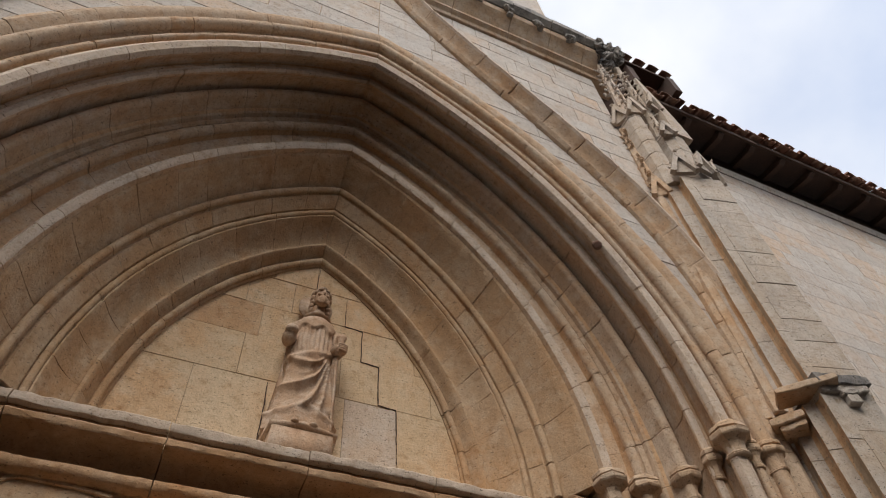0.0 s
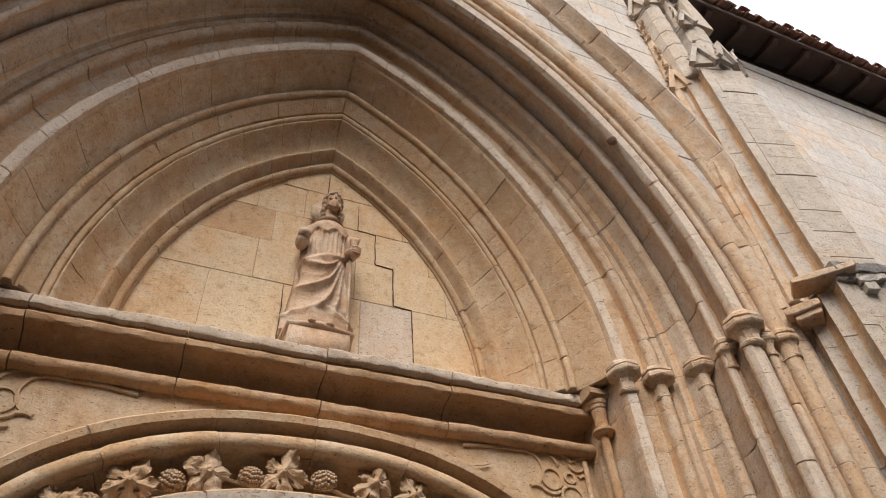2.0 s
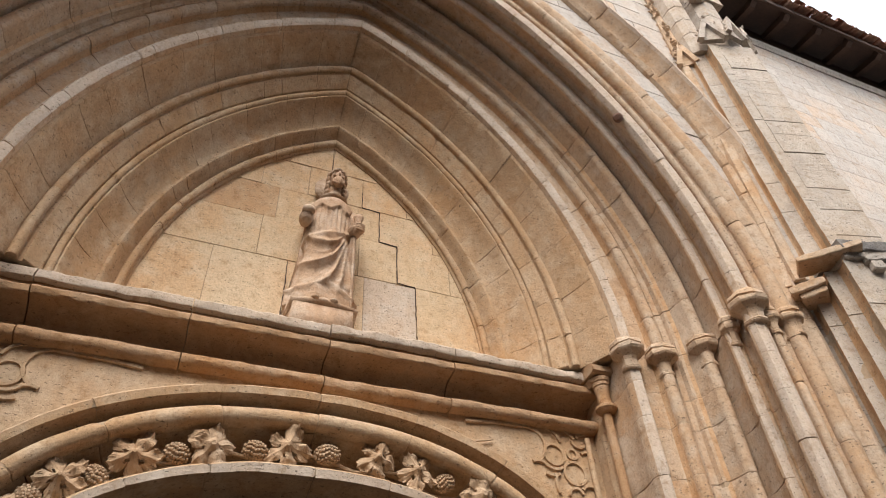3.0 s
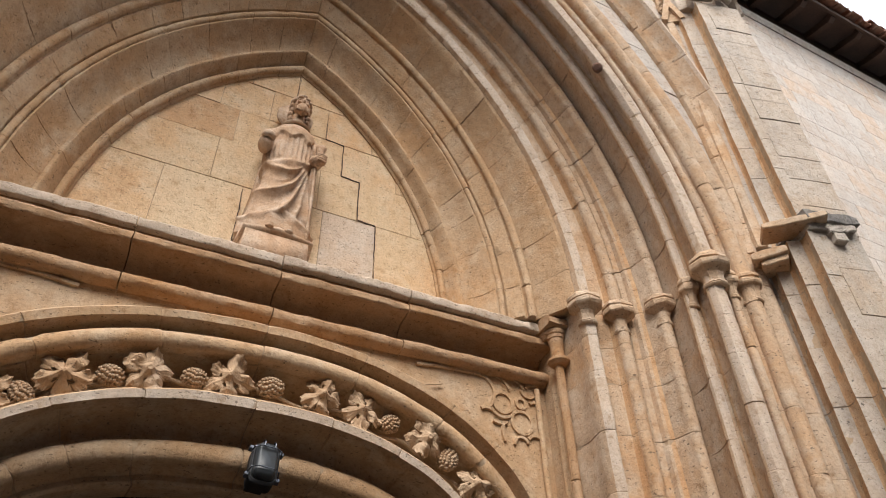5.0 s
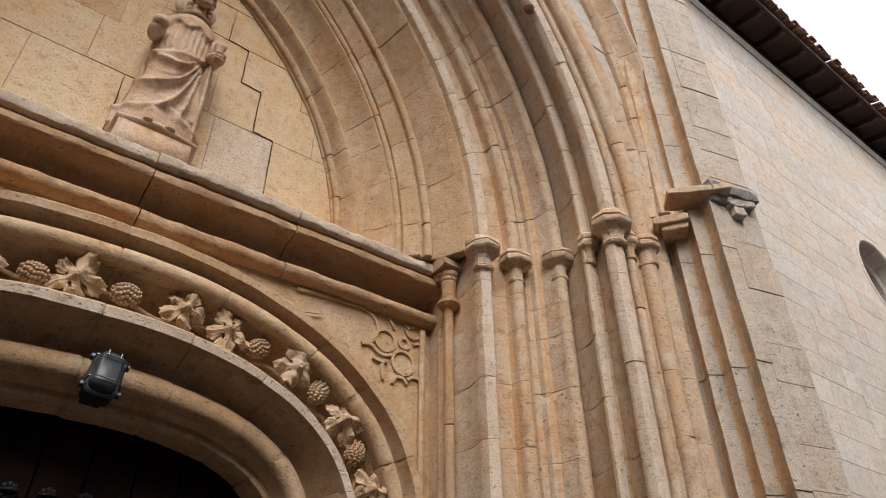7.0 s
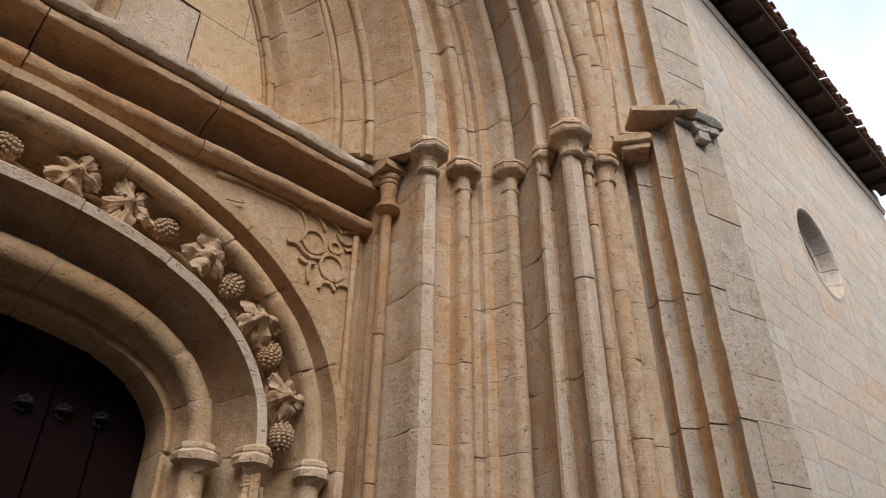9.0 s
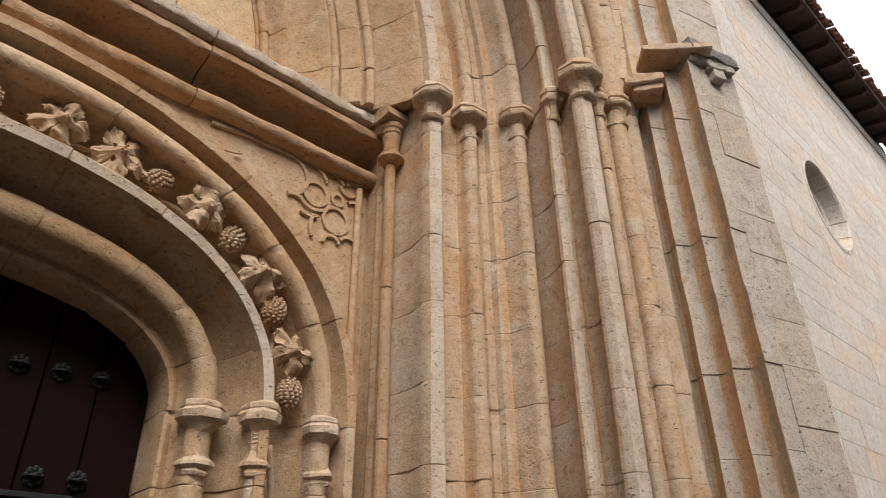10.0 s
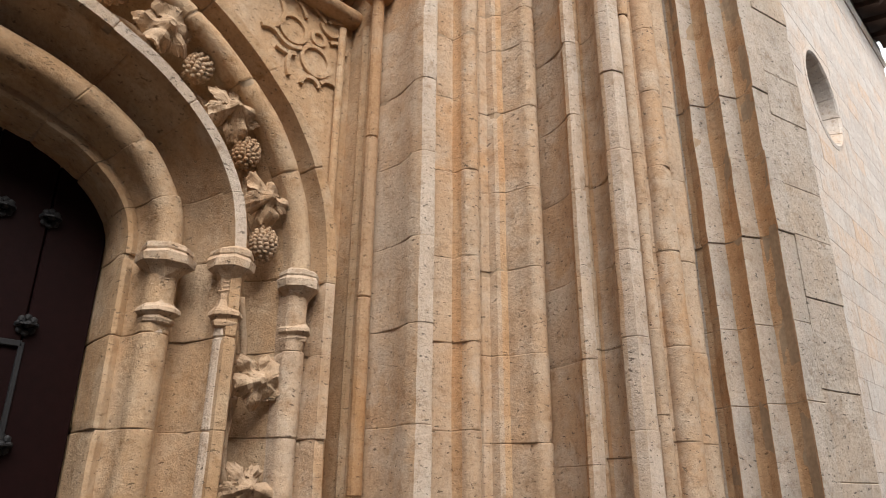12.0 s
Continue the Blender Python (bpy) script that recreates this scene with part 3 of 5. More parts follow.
def gable_wall():
    """The flat wall outside the arch up to the crowning cornice, in courses."""
    g = thing("wall_portal", "flat pale limestone wall round the arch", "wall", kind="structure")
    wa = 3.36
    c = 1.39 + 0.30 * (wa - 1.40)
    r = wa + c

    def edge(z):
        d = r * r - max(z - SPRING, 0) ** 2
        return max(math.sqrt(d) - c, 0.0) if d > c * c else 0.0
    z = SPRING
    while z < 11.63:
        hgt = random.uniform(0.27, 0.36)
        z1 = min(z + hgt, 11.63)
        for side in (1, -1):
            x = edge(z)
            first = True
            while x < 3.5:
                l = random.uniform(0.35, 0.8)
                x1 = min(x + l, 3.5)
                if 3.5 - x1 < 0.15:
                    x1 = 3.5
                xa, xb = (edge(z), edge(z1)) if first else (x, x)
                y0 = -1.10 + random.uniform(-0.004, 0.004)
                q = 0.003
                vs, fs = [], [(0, 1, 2, 3), (4, 5, 1, 0), (5, 6, 2, 1), (6, 7, 3, 2), (7, 4, 0, 3)]
                for yy, e in ((y0, q + 0.004), (y0 + 0.012, q)):
                    vs += [(side * (xa + e), yy, z + e), (side * (x1 - e), yy, z + e), (side * (x1 - e), yy, z1 - e), (side * (xb + e), yy, z1 - e)]
                if x1 - max(xa, xb) > 0.03:
                    raw("stone", vs, fs, WALL, g)
                x = x1
                first = False
        z = z1
    bm = bmesh.new()
    for side in (1, -1):
        zs = [SPRING + i * 0.15 for i in range(47)]
        for a, b in zip(zs, zs[1:]):
            bm.faces.new([bm.verts.new(p) for p in ((side * edge(a), -1.09, a), (side * 3.5, -1.09, a), (side * 3.5, -1.09, b), (side * edge(b), -1.09, b))])
    part("wall_core", bm, MORTAR, g)
    return g


gable_wall()


def crown_cornice():
    c = thing("cornice_portal", "projecting moulded cornice over the portal, stained black", "cornice", kind="structure")
    x = -3.95
    while x < 3.9:
        l = random.uniform(0.6, 0.95)
        e = min(x + l, 3.95)
        bm = bmesh.new()
        prof = [(-0.9, 11.63), (-1.14, 11.63), (-1.16, 11.69), (-1.22, 11.73), (-1.22, 11.79), (-1.30, 11.89), (-1.40, 11.99), (-1.42, 12.09), (-0.9, 12.17)]
        loft(bm, [[(xx, y, z) for y, z in prof] for xx in (x + 0.004, (x + e) / 2, e - 0.004)])
        part("cornice_stone", bm, GOLD, c)
        bm = bmesh.new()
        prof = [(-0.9, 12.18), (-1.44, 12.10), (-1.52, 12.17), (-1.53, 12.29), (-0.9, 12.39)]
        loft(bm, [[(xx, y, z) for y, z in prof] for xx in (x + 0.004, (x + e) / 2, e - 0.004)])
        rough_up(bm, 0.02, 6, x)
        part("coping_stone", bm, BLACK, c)
        x = e
    for k in range(14):
        bm = bmesh.new()
        xx = -3.6 + 0.55 * k + random.uniform(-0.1, 0.1)
        for j in range(5):
            ball(bm, (xx + random.uniform(-0.07, 0.07), -1.42 + random.uniform(-0.05, 0.03), 12.03 + random.uniform(-0.06, 0.08)), (0.06, 0.05, 0.05), 1)
        rough_up(bm, 0.02, 15, k)
        part("carved_knob", bm, BLACK if k > 8 else TOPS, c)
    bm = bmesh.new()
    box(bm, (-3.75, -0.9, 11.63), (3.75, 3.0, 12.33))
    box(bm, (-3.7, -0.85, 12.33), (3.55, 3.0, 17.0))
    part("parapet_core", bm, WALL, c)


crown_cornice()


# ---- piers and pinnacles ----
PIER_PLAN = [(3.44, -1.02), (3.475, -1.13), (3.47, -1.16), (3.415, -1.22), (3.498, -1.27), (3.50, -1.285), (3.488, -1.32), (3.44, -1.375), (3.528, -1.427), (3.53, -1.442), (3.515, -1.48), (3.468, -1.535), (3.70, -1.594), (3.90, -1.645), (3.99, -1.57), (3.99, -0.36), (3.46, -0.36)]


def ring_prism(bm, plan, z0, z1, eased=0.0022, shift=0.0):
    cx, cy = 3.85, -1.0

    def ring(z, d):
        out = []
        for x, y in plan:
            v = Vector((x - cx, y - cy))
            v = v * (1 - d / max(v.length, 0.05))
            out.append((cx + v.x, cy + v.y, z))
        return out
    loft(bm, [ring(z0, eased + shift), ring(z0 + eased, shift), *[ring(z0 + eased + (z1 - z0 - 2 * eased) * i / 8, shift) for i in range(1, 8)], ring(z1 - eased, shift), ring(z1, eased + shift)])


def mirrored(bm, side):
    if side < 0:
        for v in bm.verts:
            v.co.x = -v.co.x


def shaded_returns(bm, cols, m):
    """Colours the hollow returns ochre: their warm shade painted in, with some patina."""
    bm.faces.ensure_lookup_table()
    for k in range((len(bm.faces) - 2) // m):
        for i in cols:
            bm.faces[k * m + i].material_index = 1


def crocket(bm, p, s, out):
    """A leafy knob that curls out from an edge."""
    s *= random.uniform(0.6, 1.25)
    if random.random() < 0.15:
        return
    ball(bm, p, (s * 0.6, s * 0.6, s * 0.6), 1)
    ball(bm, p + out * s * 0.8 + Vector((0, 0, s * 0.3)), (s * 0.5, s * 0.45, s * 0.4), 1)
    ball(bm, p + out * s * 1.1 + Vector((0, 0, s * 0.8)), (s * 0.35, s * 0.35, s * 0.35), 1)


def gablet(bm, c, width, height, depth, facing):
    """A small steep gable with a raised rim and crockets, c at the middle of its foot."""
    f = Vector((math.sin(facing), -math.cos(facing), 0))
    s = Vector((math.cos(facing), math.sin(facing), 0))
    w, h, d = width, height, depth
    for sgn in (1, -1):
        a, b = c + s * sgn * w / 2, c + Vector((0, 0, h))
        t = (b - a).normalized()
        nrm = f.cross(t).normalized()
        rings = []
        for q in (a, a + (b - a) * 0.5, b + t * 0.02):
            rings.append([q + nrm * u + f * v for u, v in ((-0.028, 0), (0.028, 0), (0.028, d), (-0.028, d))])
        loft(bm, rings)
        for i in range(3):
            q = a + (b - a) * (0.2 + 0.3 * i) + f * d * 0.6
            crocket(bm, q - s * (-sgn) * 0.02, width * 0.13, s * sgn)
    loft(bm, [[c + s * w / 2 * sx + Vector((0, 0, h * z)) + f * d for sx, z in ((-1, 0), (1, 0), (0.0, 1))] for w, h, d in ((width * 0.95, height * 0.95, -0.02), (width * 0.95, height * 0.95, depth * 0.4))])
    crocket(bm, c + Vector((0, 0, height * 1.05)) + f * depth * 0.5, width * 0.16, f)


def pier(side):
    p = thing("pier", "stepped grey limestone pier beside the arch", "pier", group="portal piers", kind="structure")
    def rank(plan, hollow, z, top, tall):
        while z < top - 0.03:
            z1 = z + random.uniform(*tall)
            z1 = top if top - z1 < tall[0] * 0.6 else z1
            bm = bmesh.new()
            ring_prism(bm, plan, z + 0.0015, z1 - 0.0015, 0.003, random.uniform(-0.005, 0.005))
            for v in bm.verts:
                v.co += noise.noise_vector(v.co * 5) * 0.005 + noise.noise_vector(v.co * 23) * 0.002
            mirrored(bm, side)
            shaded_returns(bm, hollow, len(plan))
            part("pier_stone", bm, PIER, p).data.materials.append(PATINA_SHADE)
            z = z1
    mid = (3.595, -1.567)
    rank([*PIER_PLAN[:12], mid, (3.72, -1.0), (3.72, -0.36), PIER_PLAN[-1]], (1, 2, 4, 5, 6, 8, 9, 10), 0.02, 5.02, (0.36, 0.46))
    rank([mid, *PIER_PLAN[12:16], (3.725, -0.36), (3.725, -1.0)], (), 0.02, 5.07, (0.27, 0.44))
    bm = bmesh.new()
    ring_prism(bm, PIER_PLAN, 0, 4.9, shift=0.006)
    mirrored(bm, side)
    part("pier_core", bm, MORTAR, p)
    # diagonal capping slabs over the steps of the splay
    def slab(name, a, b, deep, z0, z1, mt, label="", wear=0.006):
        """A slab whose long edge runs from a to b in plan and reaches deep behind it."""
        bm = bmesh.new()
        t = (Vector(b) - Vector(a)).normalized()
        nrm = Vector((-t.y, t.x))
        n = 10
        e = min(0.008, (z1 - z0) / 5)
        rings = []
        for i in range(n + 1):
            q = Vector(a).lerp(Vector(b), i / n)
            d = e if i in (0, n) else 0.0
            rings.append([(*(q + nrm * u), z) for u, z in ((deep, z0 + d), (e, z0 + d), (0, z0 + e + d), (d, z1 - e - d), (e, z1 - d), (deep, z1 - d))])
        loft(bm, rings)
        bmesh.ops.subdivide_edges(bm, edges=bm.edges, cuts=1, use_grid_fill=True)
        rough_up(bm, wear, 9, z0)
        rough_up(bm, wear * 0.7, 26, z0)
        mirrored(bm, side)
        part(name, bm, mt, p, label)
    slab("capping", (3.23, -1.365), (3.545, -1.69), 0.21, 5.065, 5.125, GOLD)
    slab("capping", (3.215, -1.205), (3.365, -1.405), 0.20, 4.875, 4.945, GOLD)
    slab("capping", (3.265, -1.225), (3.375, -1.380), 0.18, 4.82, 4.88, GOLD)
    slab("eroded_capping", (3.44, -1.60), (3.90, -1.70), 0.36, 5.075, 5.175, BLACK, "blackened eroded stone capping", 0.013)
    # stepped brackets, worn, under the slab
    slab("worn_corbel", (3.475, -1.565), (3.84, -1.685), 0.24, 5.015, 5.085, TOPS, "", 0.011)
    slab("worn_corbel", (3.60, -1.622), (3.735, -1.678), 0.20, 4.975, 5.025, TOPS, "", 0.010)
    slab("worn_corbel", (3.625, -1.628), (3.715, -1.664), 0.18, 4.90, 4.98, PIER, "", 0.008)
    bm = bmesh.new()
    lathe(bm, [(0.05, 0), (0.09, 0.02), (0.075, 0.05), (0.10, 0.08), (0.115, 0.15), (0.10, 0.19), (0.06, 0.20)], (4.02, -1.45, 4.90), 10)
    rough_up(bm, 0.02, 12, 4.0)
    mirrored(bm, side)
    part("side_capping", bm, TOPS, p)
    # upper stage in courses
    plan2 = [(3.42, -1.0), (3.45, -1.18), (3.525, -1.215), (3.53, -1.23), (3.50, -1.28), (3.622, -1.342), (3.632, -1.358), (3.62, -1.40), (3.575, -1.46), (3.80, -1.525), (4.06, -1.59), (4.15, -1.52), (4.15, -0.36), (3.44, -0.36)]
    mid = (3.675, -1.488)
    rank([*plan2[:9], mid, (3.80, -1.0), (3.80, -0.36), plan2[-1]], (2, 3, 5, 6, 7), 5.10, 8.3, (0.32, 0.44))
    rank([mid, *plan2[9:13], (3.805, -0.36), (3.805, -1.0)], (), 5.12, 8.3, (0.20, 0.30))
    bm = bmesh.new()
    ring_prism(bm, plan2, 5.10, 8.28, shift=0.012)
    mirrored(bm, side)
    part("pier_core", bm, MORTAR, p)
    def ornament(label, mt, specs, seed):
        bm = bmesh.new()
        for x, y, z, w, h, d, face in specs:
            gablet(bm, Vector((x, y, z)), w, h, d, face)
        rough_up(bm, 0.014, 13, seed)
        mirrored(bm, side)
        part("gablet", bm, mt, p, label)
    ornament("lichen-grey carved gablet with crockets", TOPS, [(3.63, -1.49, 8.32, 0.28, 0.36, 0.07, -0.45)], 1)
    ornament("lichen-grey carved gablet with crockets", TOPS, [(4.10, -1.53, 8.40, 0.24, 0.34, 0.07, 0.5)], 2)
    ornament("pale carved gablet with crockets", TOPS, [(3.86, -1.58, 8.36, 0.24, 0.34, 0.07, 0.1)], 3)
    # second stage: two slim shafts side by side
    shafts = (([(3.50, -1.0), (3.51, -1.30), (3.56, -1.37), (3.66, -1.39), (3.71, -1.34), (3.71, -1.0)], 8.3, 10.08), ([(3.74, -1.0), (3.75, -1.44), (3.83, -1.52), (4.02, -1.52), (4.11, -1.44), (4.11, -0.5), (3.76, -0.5)], 8.3, 9.45))
    for plan3, za, zb in shafts:
        z = za
        while z < zb - 0.05:
            z1 = min(z + random.uniform(0.3, 0.4), zb)
            bm = bmesh.new()
            prism(bm, [(x + random.uniform(-0.004, 0.004), y) for x, y in plan3], z + 0.002, z1 - 0.002)
            mirrored(bm, side)
            part("pier_stone", bm, PIER, p)
            z = z1
    ornament("pale carved gablet with crockets", PIER, [(3.60, -1.38, 10.02, 0.22, 0.36, 0.07, -0.3)], 4)
    ornament("pale carved gablet with crockets", PIER, [(3.50, -1.22, 10.02, 0.22, 0.36, 0.07, -1.2)], 5)
    ornament("pale carved gablet with crockets", PIER, [(3.86, -1.50, 10.15, 0.22, 0.34, 0.07, 0.1)], 6)
    ornament("weathered small canopy", TOPS, [(3.76, -1.50, 9.30, 0.18, 0.26, 0.08, -0.3)], 7)
    # plain tapering spire behind, broken at the tip
    bm = bmesh.new()
    loft(bm, [[(4.04 + sx * r, -1.42 + sy * r, z) for sx, sy in ((-1, -1), (1, -1), (1, 1), (-1, 1))] for z, r in ((9.4, 0.13), (9.9, 0.115), (10.7, 0.07), (11.45, 0.02))])
    rough_up(bm, 0.008, 6)
    mirrored(bm, side)
    part("plain_spire", bm, PIER, p)
    # crocketed spirelets
    for cx, cy, z0, z1, r0, mt in ((3.60, -1.28, 10.15, 11.95, 0.105, WALL), (3.82, -1.38, 9.45, 11.75, 0.085, PIER), (3.50, -1.14, 8.50, 9.95, 0.065, GOLD)):
        bm = bmesh.new()
        lathe(bm, [(r0, 0), (r0 * 0.35, z1 - z0 - 0.1), (r0 * 0.6, z1 - z0 - 0.05), (r0 * 0.2, z1 - z0)], (cx, cy, z0), 8)
        n = int((z1 - z0) / 0.17)
        for i in range(n):
            f = i / n
            for k in range(4):
                a = k * math.pi / 2 + math.pi / 4
                o = Vector((math.cos(a), math.sin(a), 0))
                crocket(bm, Vector((cx, cy, z0 + 0.08 + f * (z1 - z0 - 0.15))) + o * r0 * (1 - 0.65 * f), 0.045 + r0 * 0.1, o)
        rough_up(bm, 0.026, 13, cx)
        mirrored(bm, side)
        part("spirelet", bm, mt, p, "crocketed stone spirelet")
    # eroded carved end of the crowning cornice
    bm = bmesh.new()
    for k in range(16):
        ball(bm, (3.72 + random.uniform(-0.20, 0.20), -1.40 + random.uniform(-0.14, 0.08), 11.93 + random.uniform(-0.16, 0.26)), (0.08, 0.07, 0.09), 3)
    rough_up(bm, 0.05, 11, 2.0)
    rough_up(bm, 0.03, 26, 2.0)
    mirrored(bm, side)
    part("carved_end", bm, BLACK, p, "blackened eroded carving")
    bm = bmesh.new()
    gablet(bm, Vector((3.48, -1.19, 8.18)), 0.19, 0.34, 0.07, -0.6)
    rough_up(bm, 0.01, 12, 5)
    mirrored(bm, side)
    part("gablet", bm, GOLD, p)
    bm = bmesh.new()
    prism(bm, [(3.41, -1.09), (3.41, -1.17), (3.46, -1.21), (3.53, -1.19), (3.53, -1.09)], 5.1, 8.2)
    mirrored(bm, side)
    part("slender_shaft", bm, GOLD, p)
    return p


for sd in (1, -1):
    pier(sd)


# ---- tympanum, cornice, spandrel ----
def block(x0, x1, z0, z1, y, depth=0.008, q=0.0009, e=0.0022):
    vs = []
    for yy, d in ((y, q + e), (y + depth, q)):
        vs += [(x0 + d, yy, z0 + d), (x1 - d, yy, z0 + d), (x1 - d, yy, z1 - d), (x0 + d, yy, z1 - d)]
    return vs, [(0, 1, 2, 3), (4, 5, 1, 0), (5, 6, 2, 1), (6, 7, 3, 2), (7, 4, 0, 3)]


def coursed(parent, x0, x1, z0, z1, y, h, l, mat, name="stone", skip=None, rnd=0.004):
    z = z0
    while z < z1 - 0.05:
        zz = z + random.uniform(*h)
        if z1 - zz < h[0] * 0.6:
            zz = z1
        x = x0 - random.uniform(0, l[0])
        while x < x1 - 0.02:
            xx = x + random.uniform(*l)
            if x1 - xx < 0.15:
                xx = x1
            a = max(x, x0)
            if xx - a > 0.05 and not (skip and skip(a, xx, z, zz)):
                vs, fs = block(a, xx, z, zz, y + random.uniform(-rnd, rnd))
                raw(name, vs, fs, mat, parent)
            x = xx
        z = zz


def tympanum():
    t = thing("tympanum", "golden limestone tympanum wall of coursed blocks", "wall", kind="structure")
    bm = bmesh.new()
    box(bm, (-1.75, 0.409, 4.5), (1.75, 0.62, 7.9), 0)
    part("wall_core", bm, MORTAR, t)
    lines = [4.73, 5.57, 6.02, 6.41, 6.80, 7.20, 7.60]
    joints = [(-0.88, -0.29, 0.36, 0.82), (-0.55, 0.30, 0.65, 1.15), (-0.45, 0.48, 1.0), (-0.62, -0.2, 0.31, 0.75), (-0.4, 0.0, 0.45), (0.05,)]
    for z0, z1, cuts in zip(lines, lines[1:], joints):
        xs = [-1.65, *cuts, 1.65]
        for x0, x1 in zip(xs, xs[1:]):
            vs, fs = block(x0, x1, z0, z1, 0.40 + random.uniform(-0.005, 0.005), 0.012, 0.0012, 0.0018)
            raw("stone", vs, fs, WASHED_LIT if (x0, z0) == (0.36, 4.73) else PATINA_SHADE if (x1, z0) == (-0.45, 6.02) else TYMP, t)


tympanum()


def great_cornice():
    c = thing("cornice_door", "heavy moulded limestone cornice over the door, lichen-grey on top", "cornice", kind="structure")
    cuts = [-2.19, -1.84, -0.90, 0.03, 0.965, 2.19]
    prof = [(0.44, 4.165), (0.20, 4.165), (0.192, 4.215), (0.185, 4.255), *[(0.148 - 0.050 * math.sin(radians(a)), 4.310 - 0.048 * math.cos(radians(a))) for a in range(15, 181, 30)],
            (0.165, 4.362), (0.205, 4.375), (0.222, 4.41), (0.212, 4.45), (0.170, 4.488), (0.105, 4.508), (0.045, 4.514), (0.012, 4.522), (0.004, 4.532), (0.002, 4.570), (0.014, 4.584), (0.034, 4.592), (0.036, 4.645), (0.44, 4.645)]
    cap = [(0.44, 4.618), (0.055, 4.618), (0.005, 4.622), (-0.010, 4.628), (-0.016, 4.640), (-0.016, 4.688), (-0.004, 4.700), (0.02, 4.712), (0.44, 4.775)]
    for a, b in zip(cuts, cuts[1:]):
        # the moulding under the cap has its shade painted in by the brown stone
        for nm, pr, mt, w in (("cornice_stone", prof, WARM, 0.007), ("cornice_cap", cap, WASHED_LIT, 0.011)):
            bm = bmesh.new()
            n = max(3, int((b - a) / 0.035))
            dz, dy = random.uniform(-0.006, 0.006), random.uniform(-0.006, 0.006)
            rings = []
            for i in range(n + 1):
                x = a + 0.004 + (b - a - 0.008) * i / n
                rings.append([Vector((x, y + dy, z + dz)) + (noise.noise_vector(Vector((x * 8, y * 8, z * 8))) + noise.noise_vector(Vector((x * 24, y * 24, z * 24))) * 0.6) * w for y, z in pr])
            loft(bm, rings)
            part(nm, bm, mt, c, smooth=True).data.set_sharp_from_angle(angle=radians(34))
    for side in (1, -1):
        bm = bmesh.new()
        lathe(bm, [(0.035, 0), (0.06, 0.01), (0.085, 0.035), (0.085, 0.055), (0.055, 0.075), (0.05, 0.14), (0.06, 0.20), (0.058, 0.225), (0.066, 0.235), (0.066, 0.26), (0.075, 0.27), (0.08, 0.30)], (side * 2.165, -0.075, 4.31), 16)
        rough_up(bm, 0.004, 15)
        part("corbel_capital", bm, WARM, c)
        zs = [0.02, 0.85, 1.72, 2.60, 3.45, 4.32]
        for a, b in zip(zs, zs[1:]):
            bm = bmesh.new()
            lathe(bm, [(0.030, 0), (0.034, 0.006), (0.034, b - a - 0.01), (0.030, b - a - 0.004)], (side * 2.165, -0.07, a), 12)
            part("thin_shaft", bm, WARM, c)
        # moulded stop where the cornice dies into the jamb
        bm = bmesh.new()
        loft(bm, [[(side * x, y, z) for y, z in ((0.2, 4.55), (-0.10 + d, 4.56 + d), (-0.12 + d, 4.59), (-0.12 + d, 4.61), (0.2, 4.62))] for x, d in ((2.08, 0.06), (2.11, 0.0), (2.20, 0.0), (2.215, 0.03))])
        loft(bm, [[(side * x, y, z) for y, z in ((0.3, 4.60), (-0.14, 4.625), (-0.165, 4.64), (-0.165, 4.69), (-0.13, 4.71), (0.3, 4.76))] for x in (2.06, 2.12, 2.20, 2.255)])
        rough_up(bm, 0.004, 12)
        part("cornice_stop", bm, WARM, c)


great_cornice()


